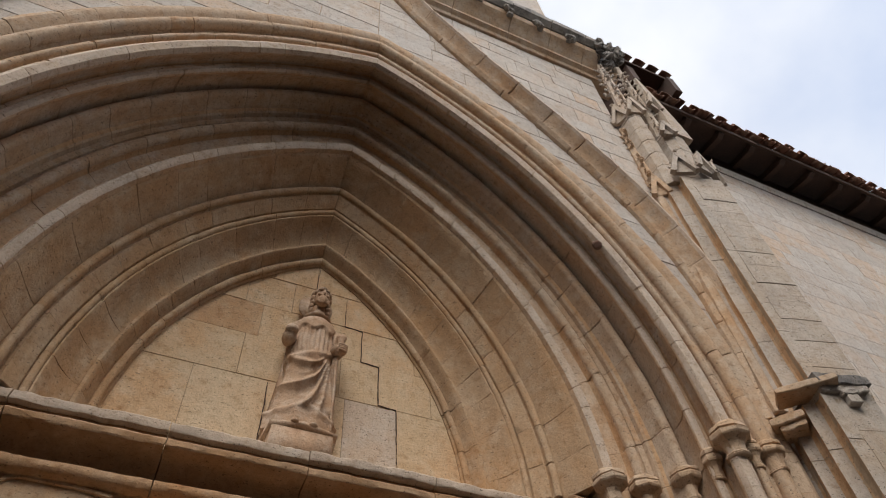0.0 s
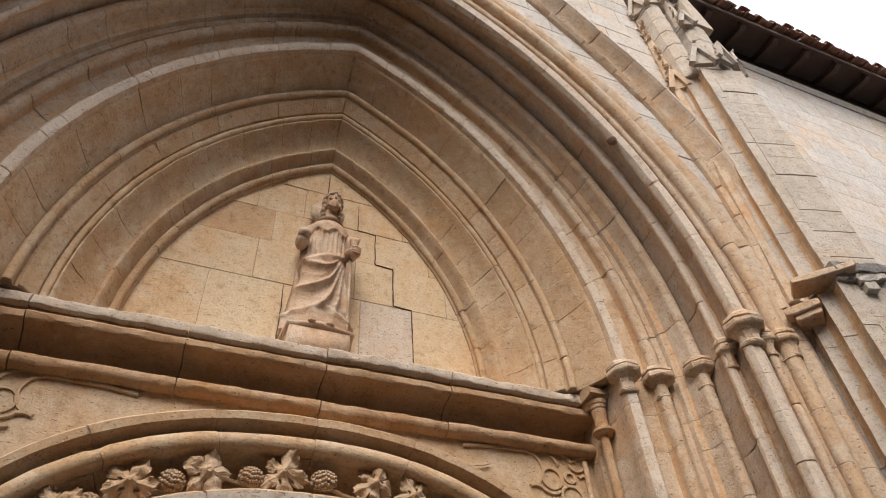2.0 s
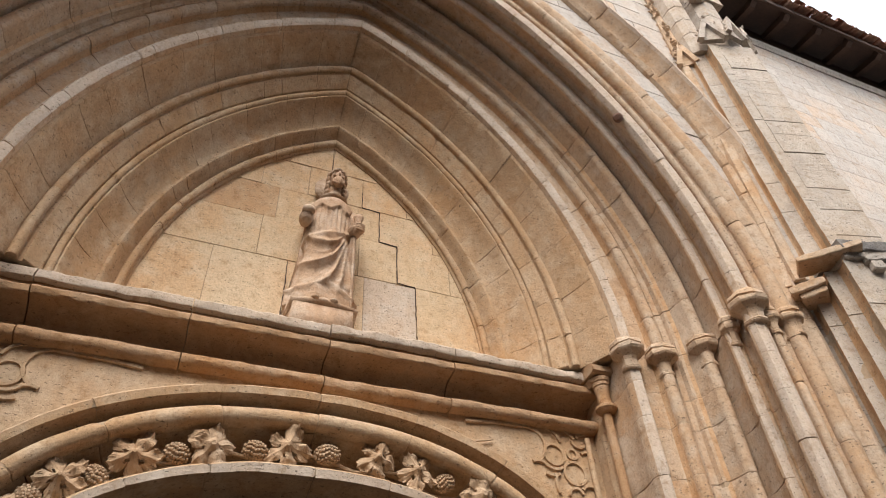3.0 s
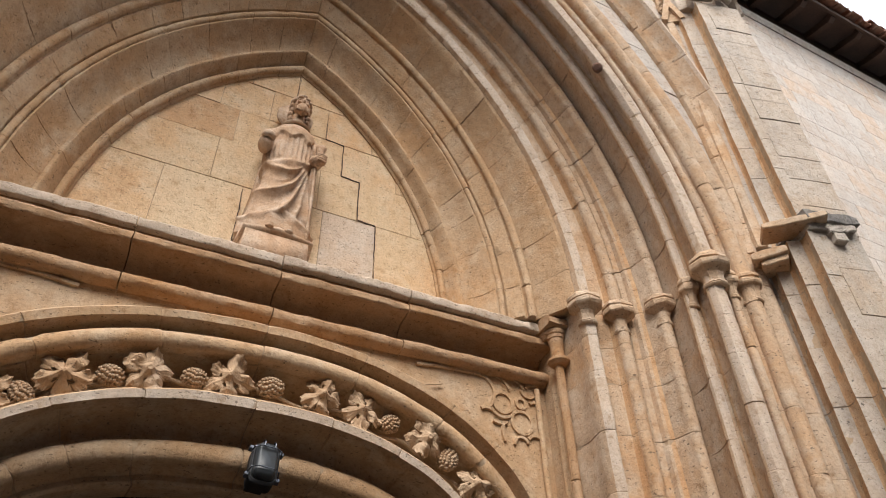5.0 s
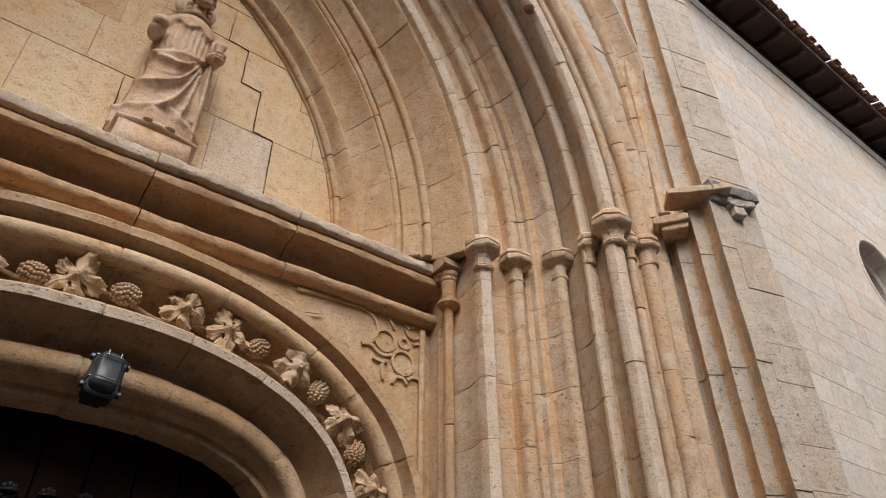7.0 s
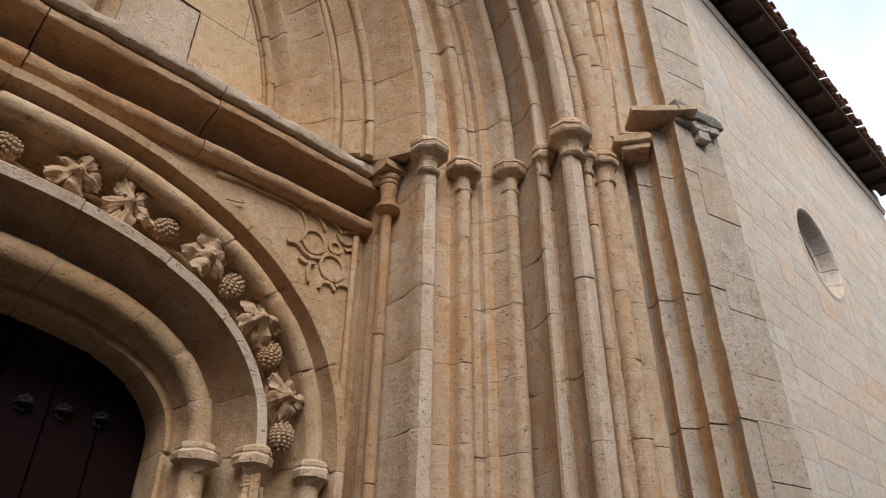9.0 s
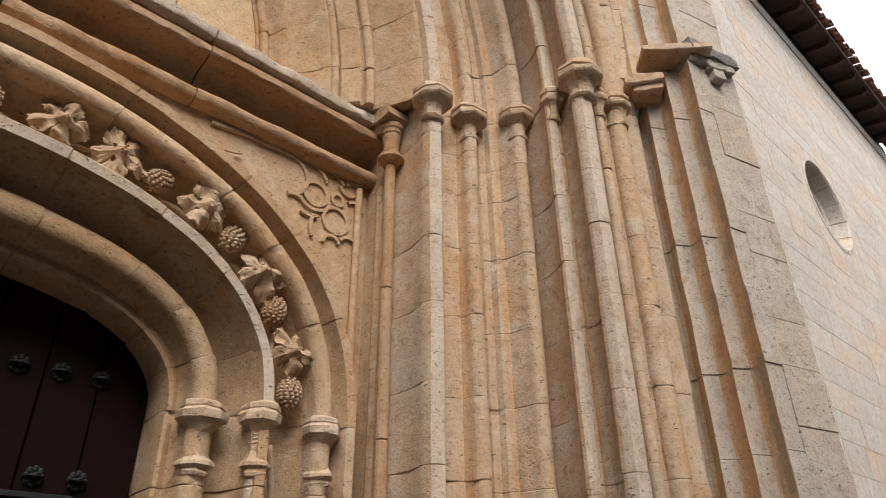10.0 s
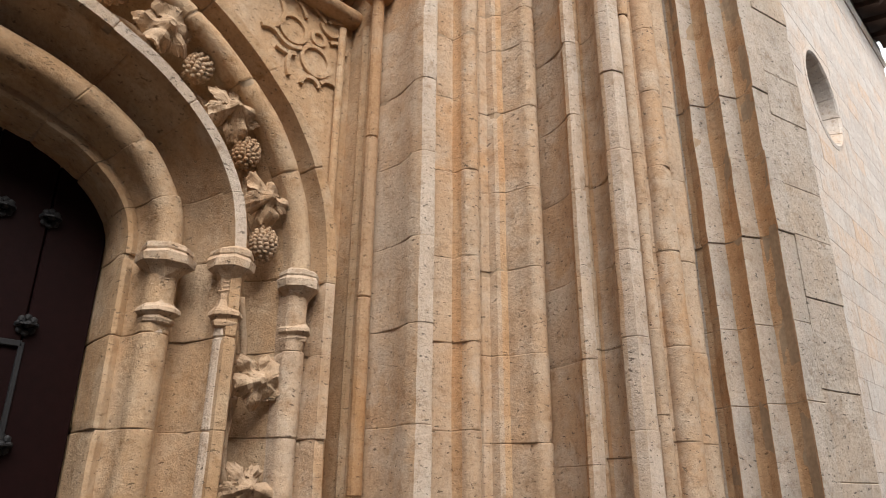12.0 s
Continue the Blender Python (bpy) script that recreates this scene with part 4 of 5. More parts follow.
def spandrel():
    s = thing("spandrel", "smooth limestone spandrel with carved blind tracery", "wall", kind="structure")
    n = 40
    for side in (1, -1):
        bm = bmesh.new()
        cols = []
        for i in range(n + 1):
            p = door_point(2.06, 0.19, i / n, side)
            q = Vector((side * 2.22 * math.cos(i / n * math.pi / 2) ** 0.5, 0.19, 4.30))
            cols.append((bm.verts.new(p), bm.verts.new(q)))
        for a, b in zip(cols, cols[1:]):
            bm.faces.new((a[0], b[0], b[1], a[1]))
        e = bm.verts.new((side * 2.22, 0.19, 0)), bm.verts.new((side * 2.06, 0.19, 0))
        bm.faces.new((cols[0][1], cols[0][0], e[1], e[0]))
        part("spandrel_face", bm, INNER, s)
        # roll beside the thin shaft and the return to the jamb
        for x, y, r in ((2.105, 0.165, 0.022), (2.20, 0.06, 0.03)):
            bm = bmesh.new()
            lathe(bm, [(r, 0), (r, 4.2)], (side * x, y, 0.02), 10)
            part("roll", bm, INNER, s)
        bm = bmesh.new()
        box(bm, (min(side * 2.19, side * 2.3), -0.02, 0), (max(side * 2.19, side * 2.3), 0.3, 4.6), 0)
        part("return_face", bm, INNER, s)
        # blind tracery: raised rings and cusps
        lift = [0.0]

        def rib(points, r=0.0115):
            b2 = bmesh.new()
            lift[0] += 0.0004
            rings = []
            for i, p in enumerate(points):
                a, b = Vector(points[max(i - 1, 0)]), Vector(points[min(i + 1, len(points) - 1)])
                t = (b - a).normalized()
                nn = Vector((t.y, -t.x))
                rings.append([(side * (p[0] + nn.x * u), 0.19 + v - lift[0], p[1] + nn.y * u) for u, v in ((-r * 1.15, 0.004), (-r * 0.85, -0.014), (r * 0.85, -0.014), (r * 1.15, 0.004))])
            loft(b2, rings)
            part("tracery_rib", b2, INNER, s)

        def arc(cx, cz, r, a0, a1):
            m = max(6, int(abs(a1 - a0) / 15))
            rib([(cx + r * math.cos(radians(a0 + (a1 - a0) * i / m)), cz + r * math.sin(radians(a0 + (a1 - a0) * i / m))) for i in range(m + 1)])
        arc(1.80, 4.062, 0.080, 0, 360)
        arc(1.952, 3.932, 0.088, 0, 360)
        arc(1.958, 4.085, 0.040, 0, 360)
        arc(1.60, 4.12, 0.135, -60, 80)
        arc(1.73, 4.12, 0.150, 20, 78)
        arc(1.86, 4.13, 0.155, 30, 105)
        arc(2.07, 4.205, 0.055, 165, 80)
        arc(2.085, 4.055, 0.062, 140, 10)
        arc(2.03, 4.205, 0.060, 190, 330)
        arc(1.95, 3.935, 0.190, 22, -14)
        arc(1.932, 3.760, 0.058, 185, 20)
        arc(2.055, 3.775, 0.072, 150, 5)
        arc(1.79, 4.06, 0.115, 215, 305)
        arc(1.66, 3.90, 0.095, 120, 60)
        arc(1.76, 4.02, 0.125, 245, 300)
        arc(1.95, 3.84, 0.170, 205, 155)
        rib([(2.065, 4.262), (2.135, 4.272)])
        rib([(1.62, 4.255), (1.5, 4.252), (1.3, 4.245), (1.1, 4.222)])


spandrel()


# ---- the door arch ----
door_arch = thing("door_arch", "basket-arched limestone doorway with rolls, hollows and carved foliage", "arch", kind="structure")
DOOR_ORDERS = (("reveal_stone", ORDER_DOOR, ((1.18, 0.75), (1.6, 0.75)), 5), ("fillet_stone", ORDER_FILLET, ((1.6, 0.4), (1.85, 0.4)), 5), ("hood_stone", ORDER_HOOD, ((1.85, 0.3), (2.085, 0.3)), 5))
# the fillet's front face, painted paler as if it caught light
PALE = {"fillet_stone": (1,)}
DOOR_BEDS = [0.02, 0.30, 0.72, 1.13, 1.54, 1.95, 2.315, 2.655]


def door_orders():
    for nm, prof, back, n in DOOR_ORDERS:
        for side in (1, -1):
            cuts = [i / n + (random.uniform(-0.18, 0.18) / n if 0 < i < n else 0) for i in range(n + 1)]
            for a, b in zip(cuts, cuts[1:]):
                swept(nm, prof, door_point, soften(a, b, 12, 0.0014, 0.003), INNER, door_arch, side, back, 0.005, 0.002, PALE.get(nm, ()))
            swept("bedding", inset(prof, 0.009), door_point, [i / 40 for i in range(41)], MORTAR, door_arch, side, back, 0, 0)
            for a, b in zip(DOOR_BEDS, DOOR_BEDS[1:]):
                swept("jamb_stone", prof, jamb_point, soften(a, b, 11, 0.0016, 0.004), GOLD if nm == "hood_stone" else INNER, door_arch, side, back)
            swept("bedding", inset(prof, 0.009), jamb_point, [0, 2.655], MORTAR, door_arch, side, back, 0, 0)
    for side in (1, -1):
        for x, y, r, s in ((1.325, 0.195, 0.118, 0.047), (1.538, 0.040, 0.098, 0.038), (1.898, 0.075, 0.100, 0.040)):
            bm = bmesh.new()
            h = 0.34
            prof = [(s, 0), (s * 1.45, 0.010), (s * 1.55, 0.022), (s * 1.30, 0.034), (s * 1.85, 0.050), (s * 1.80, 0.066), (s * 1.30, 0.090), (s * 1.12, 0.115), (s * 1.10, 0.150), (s * 1.25, 0.200), (r * 0.74, 0.235), (r * 0.97, 0.252), (r, 0.285), (r * 0.86, 0.300), (r * 0.90, 0.308), (r * 0.89, 0.328), (r * 0.70, h)]
            lathe(bm, prof, (side * x, y, 2.69 - h), 8, turn=math.pi / 8)
            if s < 0.05:
                for k in range(3):
                    lathe(bm, [(s * 1.1, 0), (s * 1.22, 0.007), (s * 1.1, 0.014)], (side * x, y, 2.69 - h + 0.15 + 0.016 * k), 12)
            rough_up(bm, 0.009, 18, x)
            part("capital", bm, GOLD, door_arch)
            for a, b in zip(DOOR_BEDS, [*DOOR_BEDS[1:-1], 2.36]):
                bm = bmesh.new()
                lathe(bm, [(s - 0.004, 0), (s, 0.006), (s, b - a - 0.01), (s - 0.004, b - a - 0.004)], (side * x, y, a), 16)
                # shafts painted paler than the jamb, a highlight put into the colour
                part("shaft", bm, WASHED_LIT, door_arch)


door_orders()


def cone_mesh():
    """A carved pine cone: an egg set with rows of small bosses."""
    bm = bmesh.new()
    ball(bm, (0, 0, 0), (0.050, 0.045, 0.068), 2)
    for j in range(9):
        v = -0.9 + 1.8 * j / 8
        rr = math.sqrt(max(0, 1 - v * v))
        n = max(4, int(13 * rr))
        for i in range(n):
            a = 2 * math.pi * (i + 0.5 * (j % 2)) / n
            p = Vector((0.052 * rr * math.cos(a), 0.047 * rr * math.sin(a), 0.070 * v))
            if p.y < 0.02:
                ball(bm, p, (0.0115, 0.0115, 0.011), 1)
    bmesh.ops.recalc_face_normals(bm, faces=bm.faces)
    me = bpy.data.meshes.new("cone")
    bm.to_mesh(me)
    bm.free()
    me.materials.append(CARVED)
    me.shade_smooth()
    return me


def leaf_mesh(seed):
    """A thick crumpled vine leaf: five blunt toothed lobes, drilled holes and raised veins."""
    rnd = random.Random(seed)
    bm = bmesh.new()
    n = 80
    rows = 9
    lobes = [rnd.uniform(0.85, 1.15) for _ in range(5)]
    holes = [(rnd.uniform(0.42, 0.6), math.pi * 2 * (k + 0.5) / 5 + rnd.uniform(-0.1, 0.1)) for k in rnd.sample(range(5), 3)]
    vs = []
    for j in range(rows + 1):
        r = 0.08 + 0.92 * j / rows
        ring = []
        for i in range(n):
            a = 2 * math.pi * i / n
            u = 5 * a / (2 * math.pi)
            k = int(u + 0.5) % 5
            w = abs(math.cos(math.pi * u))
            tooth = abs(((a * 25 / (2 * math.pi)) % 1) - 0.5) * 2
            out = lobes[k] * (0.60 + 0.52 * w ** 0.8) + 0.20 * tooth * r * r * 0.7 + 0.22 * noise.noise(Vector((math.cos(a) * 2, math.sin(a) * 2, seed * 5.3)))
            rad = 0.120 * r * (1 + (out - 1) * min(1, r * 1.3))
            p = Vector((rad * math.cos(a), 0, rad * math.sin(a)))
            p.y = -0.060 - 0.045 * math.exp(-(r / 0.22) ** 2) + 0.035 * r ** 2.0 - 0.009 * w ** 30 * r + 0.055 * r * noise.noise(p * 17 + Vector((seed * 3.1, 0, 0))) + 0.022 * math.sin(2 * a + seed) * r
            ring.append(bm.verts.new(p))
        vs.append(ring)
    for j, (a, b) in enumerate(zip(vs, vs[1:])):
        for i in range(n):
            r, an = 0.08 + 0.92 * (j + 0.5) / rows, 2 * math.pi * (i + 0.5) / n
            c = Vector((r * math.cos(an), r * math.sin(an)))
            if all((c - Vector((hr * math.cos(ha), hr * math.sin(ha)))).length > 0.12 for hr, ha in holes):
                bm.faces.new((a[i], a[(i + 1) % n], b[(i + 1) % n], b[i]))
    bm.faces.new(vs[0])
    bmesh.ops.recalc_face_normals(bm, faces=bm.faces)
    bmesh.ops.solidify(bm, geom=bm.faces[:], thickness=0.010)
    me = bpy.data.meshes.new("leaf")
    bm.to_mesh(me)
    bm.free()
    me.materials.append(CARVED)
    return me


def foliage():
    """Cones and vine leaves that alternate along the hollow of the door arch."""
    cone = cone_mesh()
    leaves = [leaf_mesh(k) for k in range(4)]

    def put(me, nm, x, z, turn, s, y=0.12):
        ob = new(nm, me)
        ob.parent = door_arch
        ob.matrix_basis = Matrix.Translation((x, y, z)) @ Matrix.Rotation(radians(turn), 4, "Y") @ Matrix.Diagonal((s, s, s, 1))
    cones = [(-1.17, 3.485, -55), (-0.785, 3.675, -75), (-0.35, 3.755, -82), (0.095, 3.79, 85), (0.885, 3.70, 60), (1.305, 3.53, 30), (1.59, 3.21, 12), (1.728, 2.80, 0), (-1.45, 3.33, -35), (-1.62, 3.05, -10), (-1.728, 2.80, 0)]
    for x, z, a in cones:
        put(cone, "cone", x, z, a, random.uniform(0.98, 1.12), 0.13)
    spots = [(-1.005, 3.61, -50), (-0.60, 3.72, -20), (-0.17, 3.775, 10), (0.41, 3.785, 20), (0.68, 3.735, 35), (1.125, 3.62, 50), (1.477, 3.38, 60), (1.70, 3.00, 90), (-1.33, 3.44, -60), (-1.54, 3.22, -70), (-1.70, 2.90, -90)]
    for i, (x, z, a) in enumerate(spots):
        put(leaves[i % 4], "leaf", x, z, a + random.uniform(-15, 15), random.uniform(0.92, 1.05), 0.125)
    for side in (1, -1):
        for z, k in ((2.17, 1), (1.75, 2), (1.33, 3)):
            put(leaves[k], "leaf", side * 1.735, z, 90 * side, 0.85, 0.12)
        bm = bmesh.new()
        rings = []
        for i in range(60):
            z = 0.3 + i * (2.55 - 0.3) / 59
            x = 1.705 + 0.022 * math.sin(z * 9)
            rings.append([(side * (x + 0.018 * math.cos(k * 1.047)), 0.20 + 0.018 * math.sin(k * 1.047), z) for k in range(6)])
        loft(bm, rings)
        part("stem", bm, CARVED, door_arch, smooth=True)
    bm = bmesh.new()
    rings = []
    for i in range(121):
        f = i / 60
        s, ff = (1, f) if f <= 1 else (-1, 2 - f)
        p = door_point(1.70 + 0.028 * math.sin(i * 0.55), 0.19, ff, s)
        rings.append([p + Vector((0.014 * math.cos(k * 1.047), 0.0, 0)) * 1.0 + Vector((0, 0.012 * math.sin(k * 1.047), 0.012 * math.cos(k * 1.047))) for k in range(6)])
    loft(bm, rings)
    part("stem", bm, CARVED, door_arch, smooth=True)


foliage()


def door():
    d = thing("door_1", "dark red boarded church door with iron rosette studs", "door", kind="structure")
    x = -1.2
    while x < 1.19:
        bm = bmesh.new()
        box(bm, (x + 0.003, 0.56, 0.03), (x + 0.237, 0.62, 3.3), 0.005)
        part("board", bm, WOOD, d)
        x += 0.24
    bm = bmesh.new()
    box(bm, (-1.3, 0.62, 0), (1.3, 0.70, 3.4), 0)
    part("door_back", bm, VOID, d)
    for xx in (-0.96, 0.96):
        bm = bmesh.new()
        box(bm, (xx - 0.01, 0.545, 0.03), (xx + 0.01, 0.562, 2.28), 0.003)
        part("wicket_edge", bm, IRON, d)
    bm = bmesh.new()
    box(bm, (-0.96, 0.545, 2.26), (0.96, 0.562, 2.285), 0.003)
    part("wicket_edge", bm, IRON, d)
    bm = bmesh.new()
    for i in range(8):
        a = i * math.pi / 4
        ball(bm, (0.03 * math.cos(a), 0, 0.03 * math.sin(a)), (0.017, 0.008, 0.017), 1)
    lathe(bm, [(0.045, -0.004), (0.045, 0.004)], (0, 0, 0), 8)
    ball(bm, (0, -0.016, 0), (0.016, 0.02, 0.016), 2)
    me = bpy.data.meshes.new("rosette_stud")
    bm.to_mesh(me)
    bm.free()
    me.materials.append(IRON)
    for r in range(7):
        for c in range(12):
            ob = new("rosette_stud", me)
            ob.parent = d
            ob.location = (-0.9625 + 0.175 * c, 0.552, 0.05 + 0.46 * r)


door()


def lamp():
    l = thing("wall_lamp", "black oval caged bulkhead lamp fixed on the door arch", "lamp", at=(0.10, 0.05, 3.27))
    l.rotation_euler = (radians(-18), radians(6), 0)

    def pill(bm, w, h, y0, y1, r, n=6, grow=0.0):
        def ring(y, d):
            out = []
            for cx, cz, a0 in ((w / 2 - r, h / 2 - r, 0), (-w / 2 + r, h / 2 - r, 90), (-w / 2 + r, -h / 2 + r, 180), (w / 2 - r, -h / 2 + r, 270)):
                for k in range(n + 1):
                    a = radians(a0 + 90 * k / n)
                    out.append((cx + (r - d) * math.cos(a), y, cz + (r - d) * math.sin(a)))
            return out
        loft(bm, [ring(y0, 0.006), ring(y0 - 0.006, 0), ring(y1 + 0.01, grow), ring(y1, grow + 0.01)])
    bm = bmesh.new()
    pill(bm, 0.150, 0.250, 0.06, -0.015, 0.042)
    part("housing", bm, IRON, l)
    bm = bmesh.new()
    pill(bm, 0.162, 0.265, -0.015, -0.035, 0.048)
    part("rim", bm, IRON, l)
    bm = bmesh.new()
    pill(bm, 0.132, 0.232, -0.035, -0.085, 0.040, grow=0.012)
    part("lens", bm, GLASS, l, "smoked glass lens", smooth=True)

    def wire(points, r=0.0045):
        b2 = bmesh.new()
        rings = []
        for i, p in enumerate(points):
            p = Vector(p)
            t = (Vector(points[min(i + 1, len(points) - 1)]) - Vector(points[max(i - 1, 0)])).normalized()
            u = t.orthogonal().normalized()
            w = t.cross(u)
            rings.append([p + u * r * math.cos(k * 1.047) + w * r * math.sin(k * 1.047) for k in range(6)])
        loft(b2, rings)
        part("guard_wire", b2, LAMP_METAL, l)
    for z in (-0.078, 0.062):
        wire([(0.085, -0.03, z), (0.075, -0.08, z), (0.04, -0.10, z), (-0.04, -0.10, z), (-0.075, -0.08, z), (-0.085, -0.03, z)])
    for x in (-0.03, 0.03):
        wire([(x, -0.03, 0.128), (x, -0.08, 0.116), (x, -0.101, 0.090), (x, -0.102, 0.058)])
    for sx in (-1, 1):
        for z in (-0.09, 0.09):
            bm = bmesh.new()
            box(bm, (sx * 0.086 - 0.012, -0.035, z - 0.012), (sx * 0.086 + 0.012, 0.0, z + 0.012), 0.004)
            part("clip", bm, LAMP_METAL, l)
    bm = bmesh.new()
    lathe(bm, [(0.02, 0), (0.022, 0.005), (0.022, 0.03), (0.012, 0.035)], (0, 0.02, 0.12), 10)
    part("cable_gland", bm, IRON, l)
    bm = bmesh.new()
    box(bm, (-0.05, 0.05, -0.06), (0.05, 0.16, 0.06), 0.005)
    part("bracket", bm, IRON, l)


lamp()


def statue():
    """A robed standing figure on a block, one plain mesh."""
    bm = bmesh.new()
    n = 120
    levels = 130

    def smooth(a, b, v):
        v = min(max((v - a) / (b - a), 0), 1)
        return v * v * (3 - 2 * v)

    def crease(v):
        return 1 - abs(math.sin(v)) ** 0.7
    rings = []
    for j in range(levels + 1):
        f = j / levels
        z = 4.99 + f * 1.29
        w = 0.262 - 0.087 * smooth(0.0, 0.50, f) + 0.02 * math.exp(-((f - 0.70) / 0.12) ** 2) - 0.105 * smooth(0.86, 1.0, f)
        d = 0.145 - 0.01 * f - 0.06 * smooth(0.86, 1.0, f)
        cx = -0.02 + 0.03 * f
        ring = []
        for i in range(n):
            a = 2 * math.pi * i / n
            ca, sa = math.cos(a), math.sin(a)
            front = max(0.0, -sa)
            # the hem, swept cloth, pleated chest and cape
            hem = (1 - smooth(0.10, 0.16, f)) * (0.020 * crease(a * 5.5 + 0.6) + 0.010)
            lip = 0.030 * math.exp(-((f - 0.125 - 0.03 * math.sin(3 * a)) / 0.022) ** 2)
            # folds fan out from the hip and sag across the body
            sag = f + 0.13 * (1 - min(1.0, ((ca + 0.15) / 0.85) ** 2)) * (1 - smooth(0.2, 0.9, ca))
            fan = math.atan2((0.62 - sag) * 2.4, 0.86 - ca)
            cloth = smooth(0.13, 0.18, f) * (1 - smooth(0.52, 0.60, f)) * (0.060 * crease(fan * 8.2 + 0.35 * math.sin(9 * f)) + 0.014 * crease(fan * 17)) * (0.35 + 0.65 * front)
            belt = 0.022 * math.exp(-((f - 0.585 - 0.05 * ca) / 0.022) ** 2)
            pleat = smooth(0.60, 0.63, f) * (1 - smooth(0.80, 0.83, f)) * 0.016 * crease(a * 15)
            cape = smooth(0.80 + 0.02 * math.sin(a * 8), 0.83 + 0.02 * math.sin(a * 8), f) * (1 - smooth(0.93, 1.0, f)) * 0.026
            g = hem + lip * 0.7 + cloth + belt + pleat + cape
            ring.append((cx + (w + g) * ca, 0.29 + (d + g) * sa, z))
        rings.append(ring)
    loft(bm, rings)
    # neck, head, beard, hair, disc behind the head
    lathe(bm, [(0.075, 0), (0.058, 0.05), (0.055, 0.13)], (0.012, 0.235, 6.24), 20)
    ball(bm, (0.014, 0.19, 6.455), (0.070, 0.082, 0.105), 4)
    ball(bm, (0.014, 0.145, 6.385), (0.050, 0.050, 0.062), 3)
    for k in range(9):
        ball(bm, (0.014 + 0.012 * (k - 4), 0.118 + 0.004 * abs(k - 4), 6.355 + 0.004 * abs(k - 4)), (0.012, 0.018, 0.030), 2)
    ball(bm, (0.014, 0.105, 6.45), (0.011, 0.020, 0.026), 2)
    ball(bm, (0.014, 0.112, 6.408), (0.024, 0.012, 0.006), 2)
    for sx in (-1, 1):
        ball(bm, (0.014 + sx * 0.028, 0.120, 6.470), (0.014, 0.010, 0.008), 2)
        ball(bm, (0.014 + sx * 0.030, 0.112, 6.492), (0.026, 0.014, 0.008), 2)
        ball(bm, (0.014 + sx * 0.035, 0.122, 6.435), (0.020, 0.016, 0.016), 2)
        for k in range(5):
            ball(bm, (0.014 + sx * (0.070 + 0.006 * (k % 2)), 0.20 + 0.01 * k, 6.50 - 0.045 * k), (0.026, 0.040, 0.032), 2)
    for k in range(9):
        ball(bm, (0.014 + 0.016 * (k - 4), 0.14 + 0.004 * abs(k - 4), 6.535 - 0.003 * (k - 4) ** 2), (0.016, 0.03, 0.022), 2)
    ball(bm, (0.014, 0.20, 6.53), (0.074, 0.08, 0.045), 3)
    bmesh.ops.create_cone(bm, cap_ends=True, segments=40, radius1=0.150, radius2=0.158, depth=0.030, matrix=Matrix.Translation((0.0, 0.335, 6.45)) @ Matrix.Rotation(math.pi / 2, 4, "X"))
    # sleeves: one broken forearm, one that holds a small round object
    ball(bm, (-0.195, 0.25, 6.00), (0.062, 0.08, 0.14), 3, Matrix.Rotation(radians(12), 4, "Y"))
    ball(bm, (-0.215, 0.20, 5.90), (0.060, 0.085, 0.075), 3)
    lathe(bm, [(0.050, 0), (0.055, 0.03), (0.050, 0.055), (0.030, 0.06)], (-0.215, 0.135, 5.90), 16)
    ball(bm, (0.195, 0.25, 5.99), (0.055, 0.075, 0.15), 3, Matrix.Rotation(radians(-10), 4, "Y"))
    ball(bm, (0.195, 0.18, 5.845), (0.060, 0.09, 0.045), 3, Matrix.Rotation(radians(-8), 4, "Y"))
    ball(bm, (0.220, 0.130, 5.835), (0.050, 0.050, 0.048), 3)
    for k in range(4):
        ball(bm, (0.225, 0.092, 5.805 + 0.020 * k), (0.042, 0.016, 0.010), 2, Matrix.Rotation(radians(12), 4, "Y"))
    lathe(bm, [(0.030, 0), (0.034, 0.03), (0.028, 0.06), (0.040, 0.10), (0.046, 0.125), (0.030, 0.13)], (0.215, 0.14, 5.865), 12)
    # falling end of the cloth down the side, pleated
    rr = []
    for j in range(14):
        z = 5.0 + j * 0.80 / 13
        rr.append([(0.195 + 0.030 * math.cos(k * math.pi / 8) + 0.008 * math.sin(k * 3), 0.27 + 0.10 * math.sin(k * math.pi / 8), z) for k in range(16)])
    loft(bm, rr)
    lathe(bm, [(0.105, 0), (0.125, 0.012), (0.095, 0.045), (0.060, 0.06)], (0.008, 0.255, 6.225), 28, squash=0.85)
    for sx in (-0.09, 0.05):
        ball(bm, (sx, 0.135, 4.998), (0.040, 0.065, 0.020), 3)
    # back slab, foot slab and block
    loft(bm, [[(-0.30 + 0.10 * k, 0.41, z), (-0.28 + 0.10 * k, 0.36, z), (0.27 - 0.08 * k, 0.36, z), (0.29 - 0.08 * k, 0.41, z)] for z, k in ((4.94, 0), (5.5, 0.7), (5.9, 1.0))])
    loft(bm, [[(-0.29, 0.42, z - 0.03), (-0.27, 0.11 + d, z), (-0.02, 0.09 + d, z + 0.035), (0.24, 0.11 + d, z), (0.28, 0.42, z - 0.03)] for z, d in ((4.935, 0.02), (4.95, 0.0), (4.975, 0.0), (4.985, 0.02))])
    loft(bm, [[(-0.27, 0.42, z), (-0.25, 0.115, z), (0.21, 0.115, z), (0.24, 0.42, z)] for z in (4.735, 4.85, 4.95)])
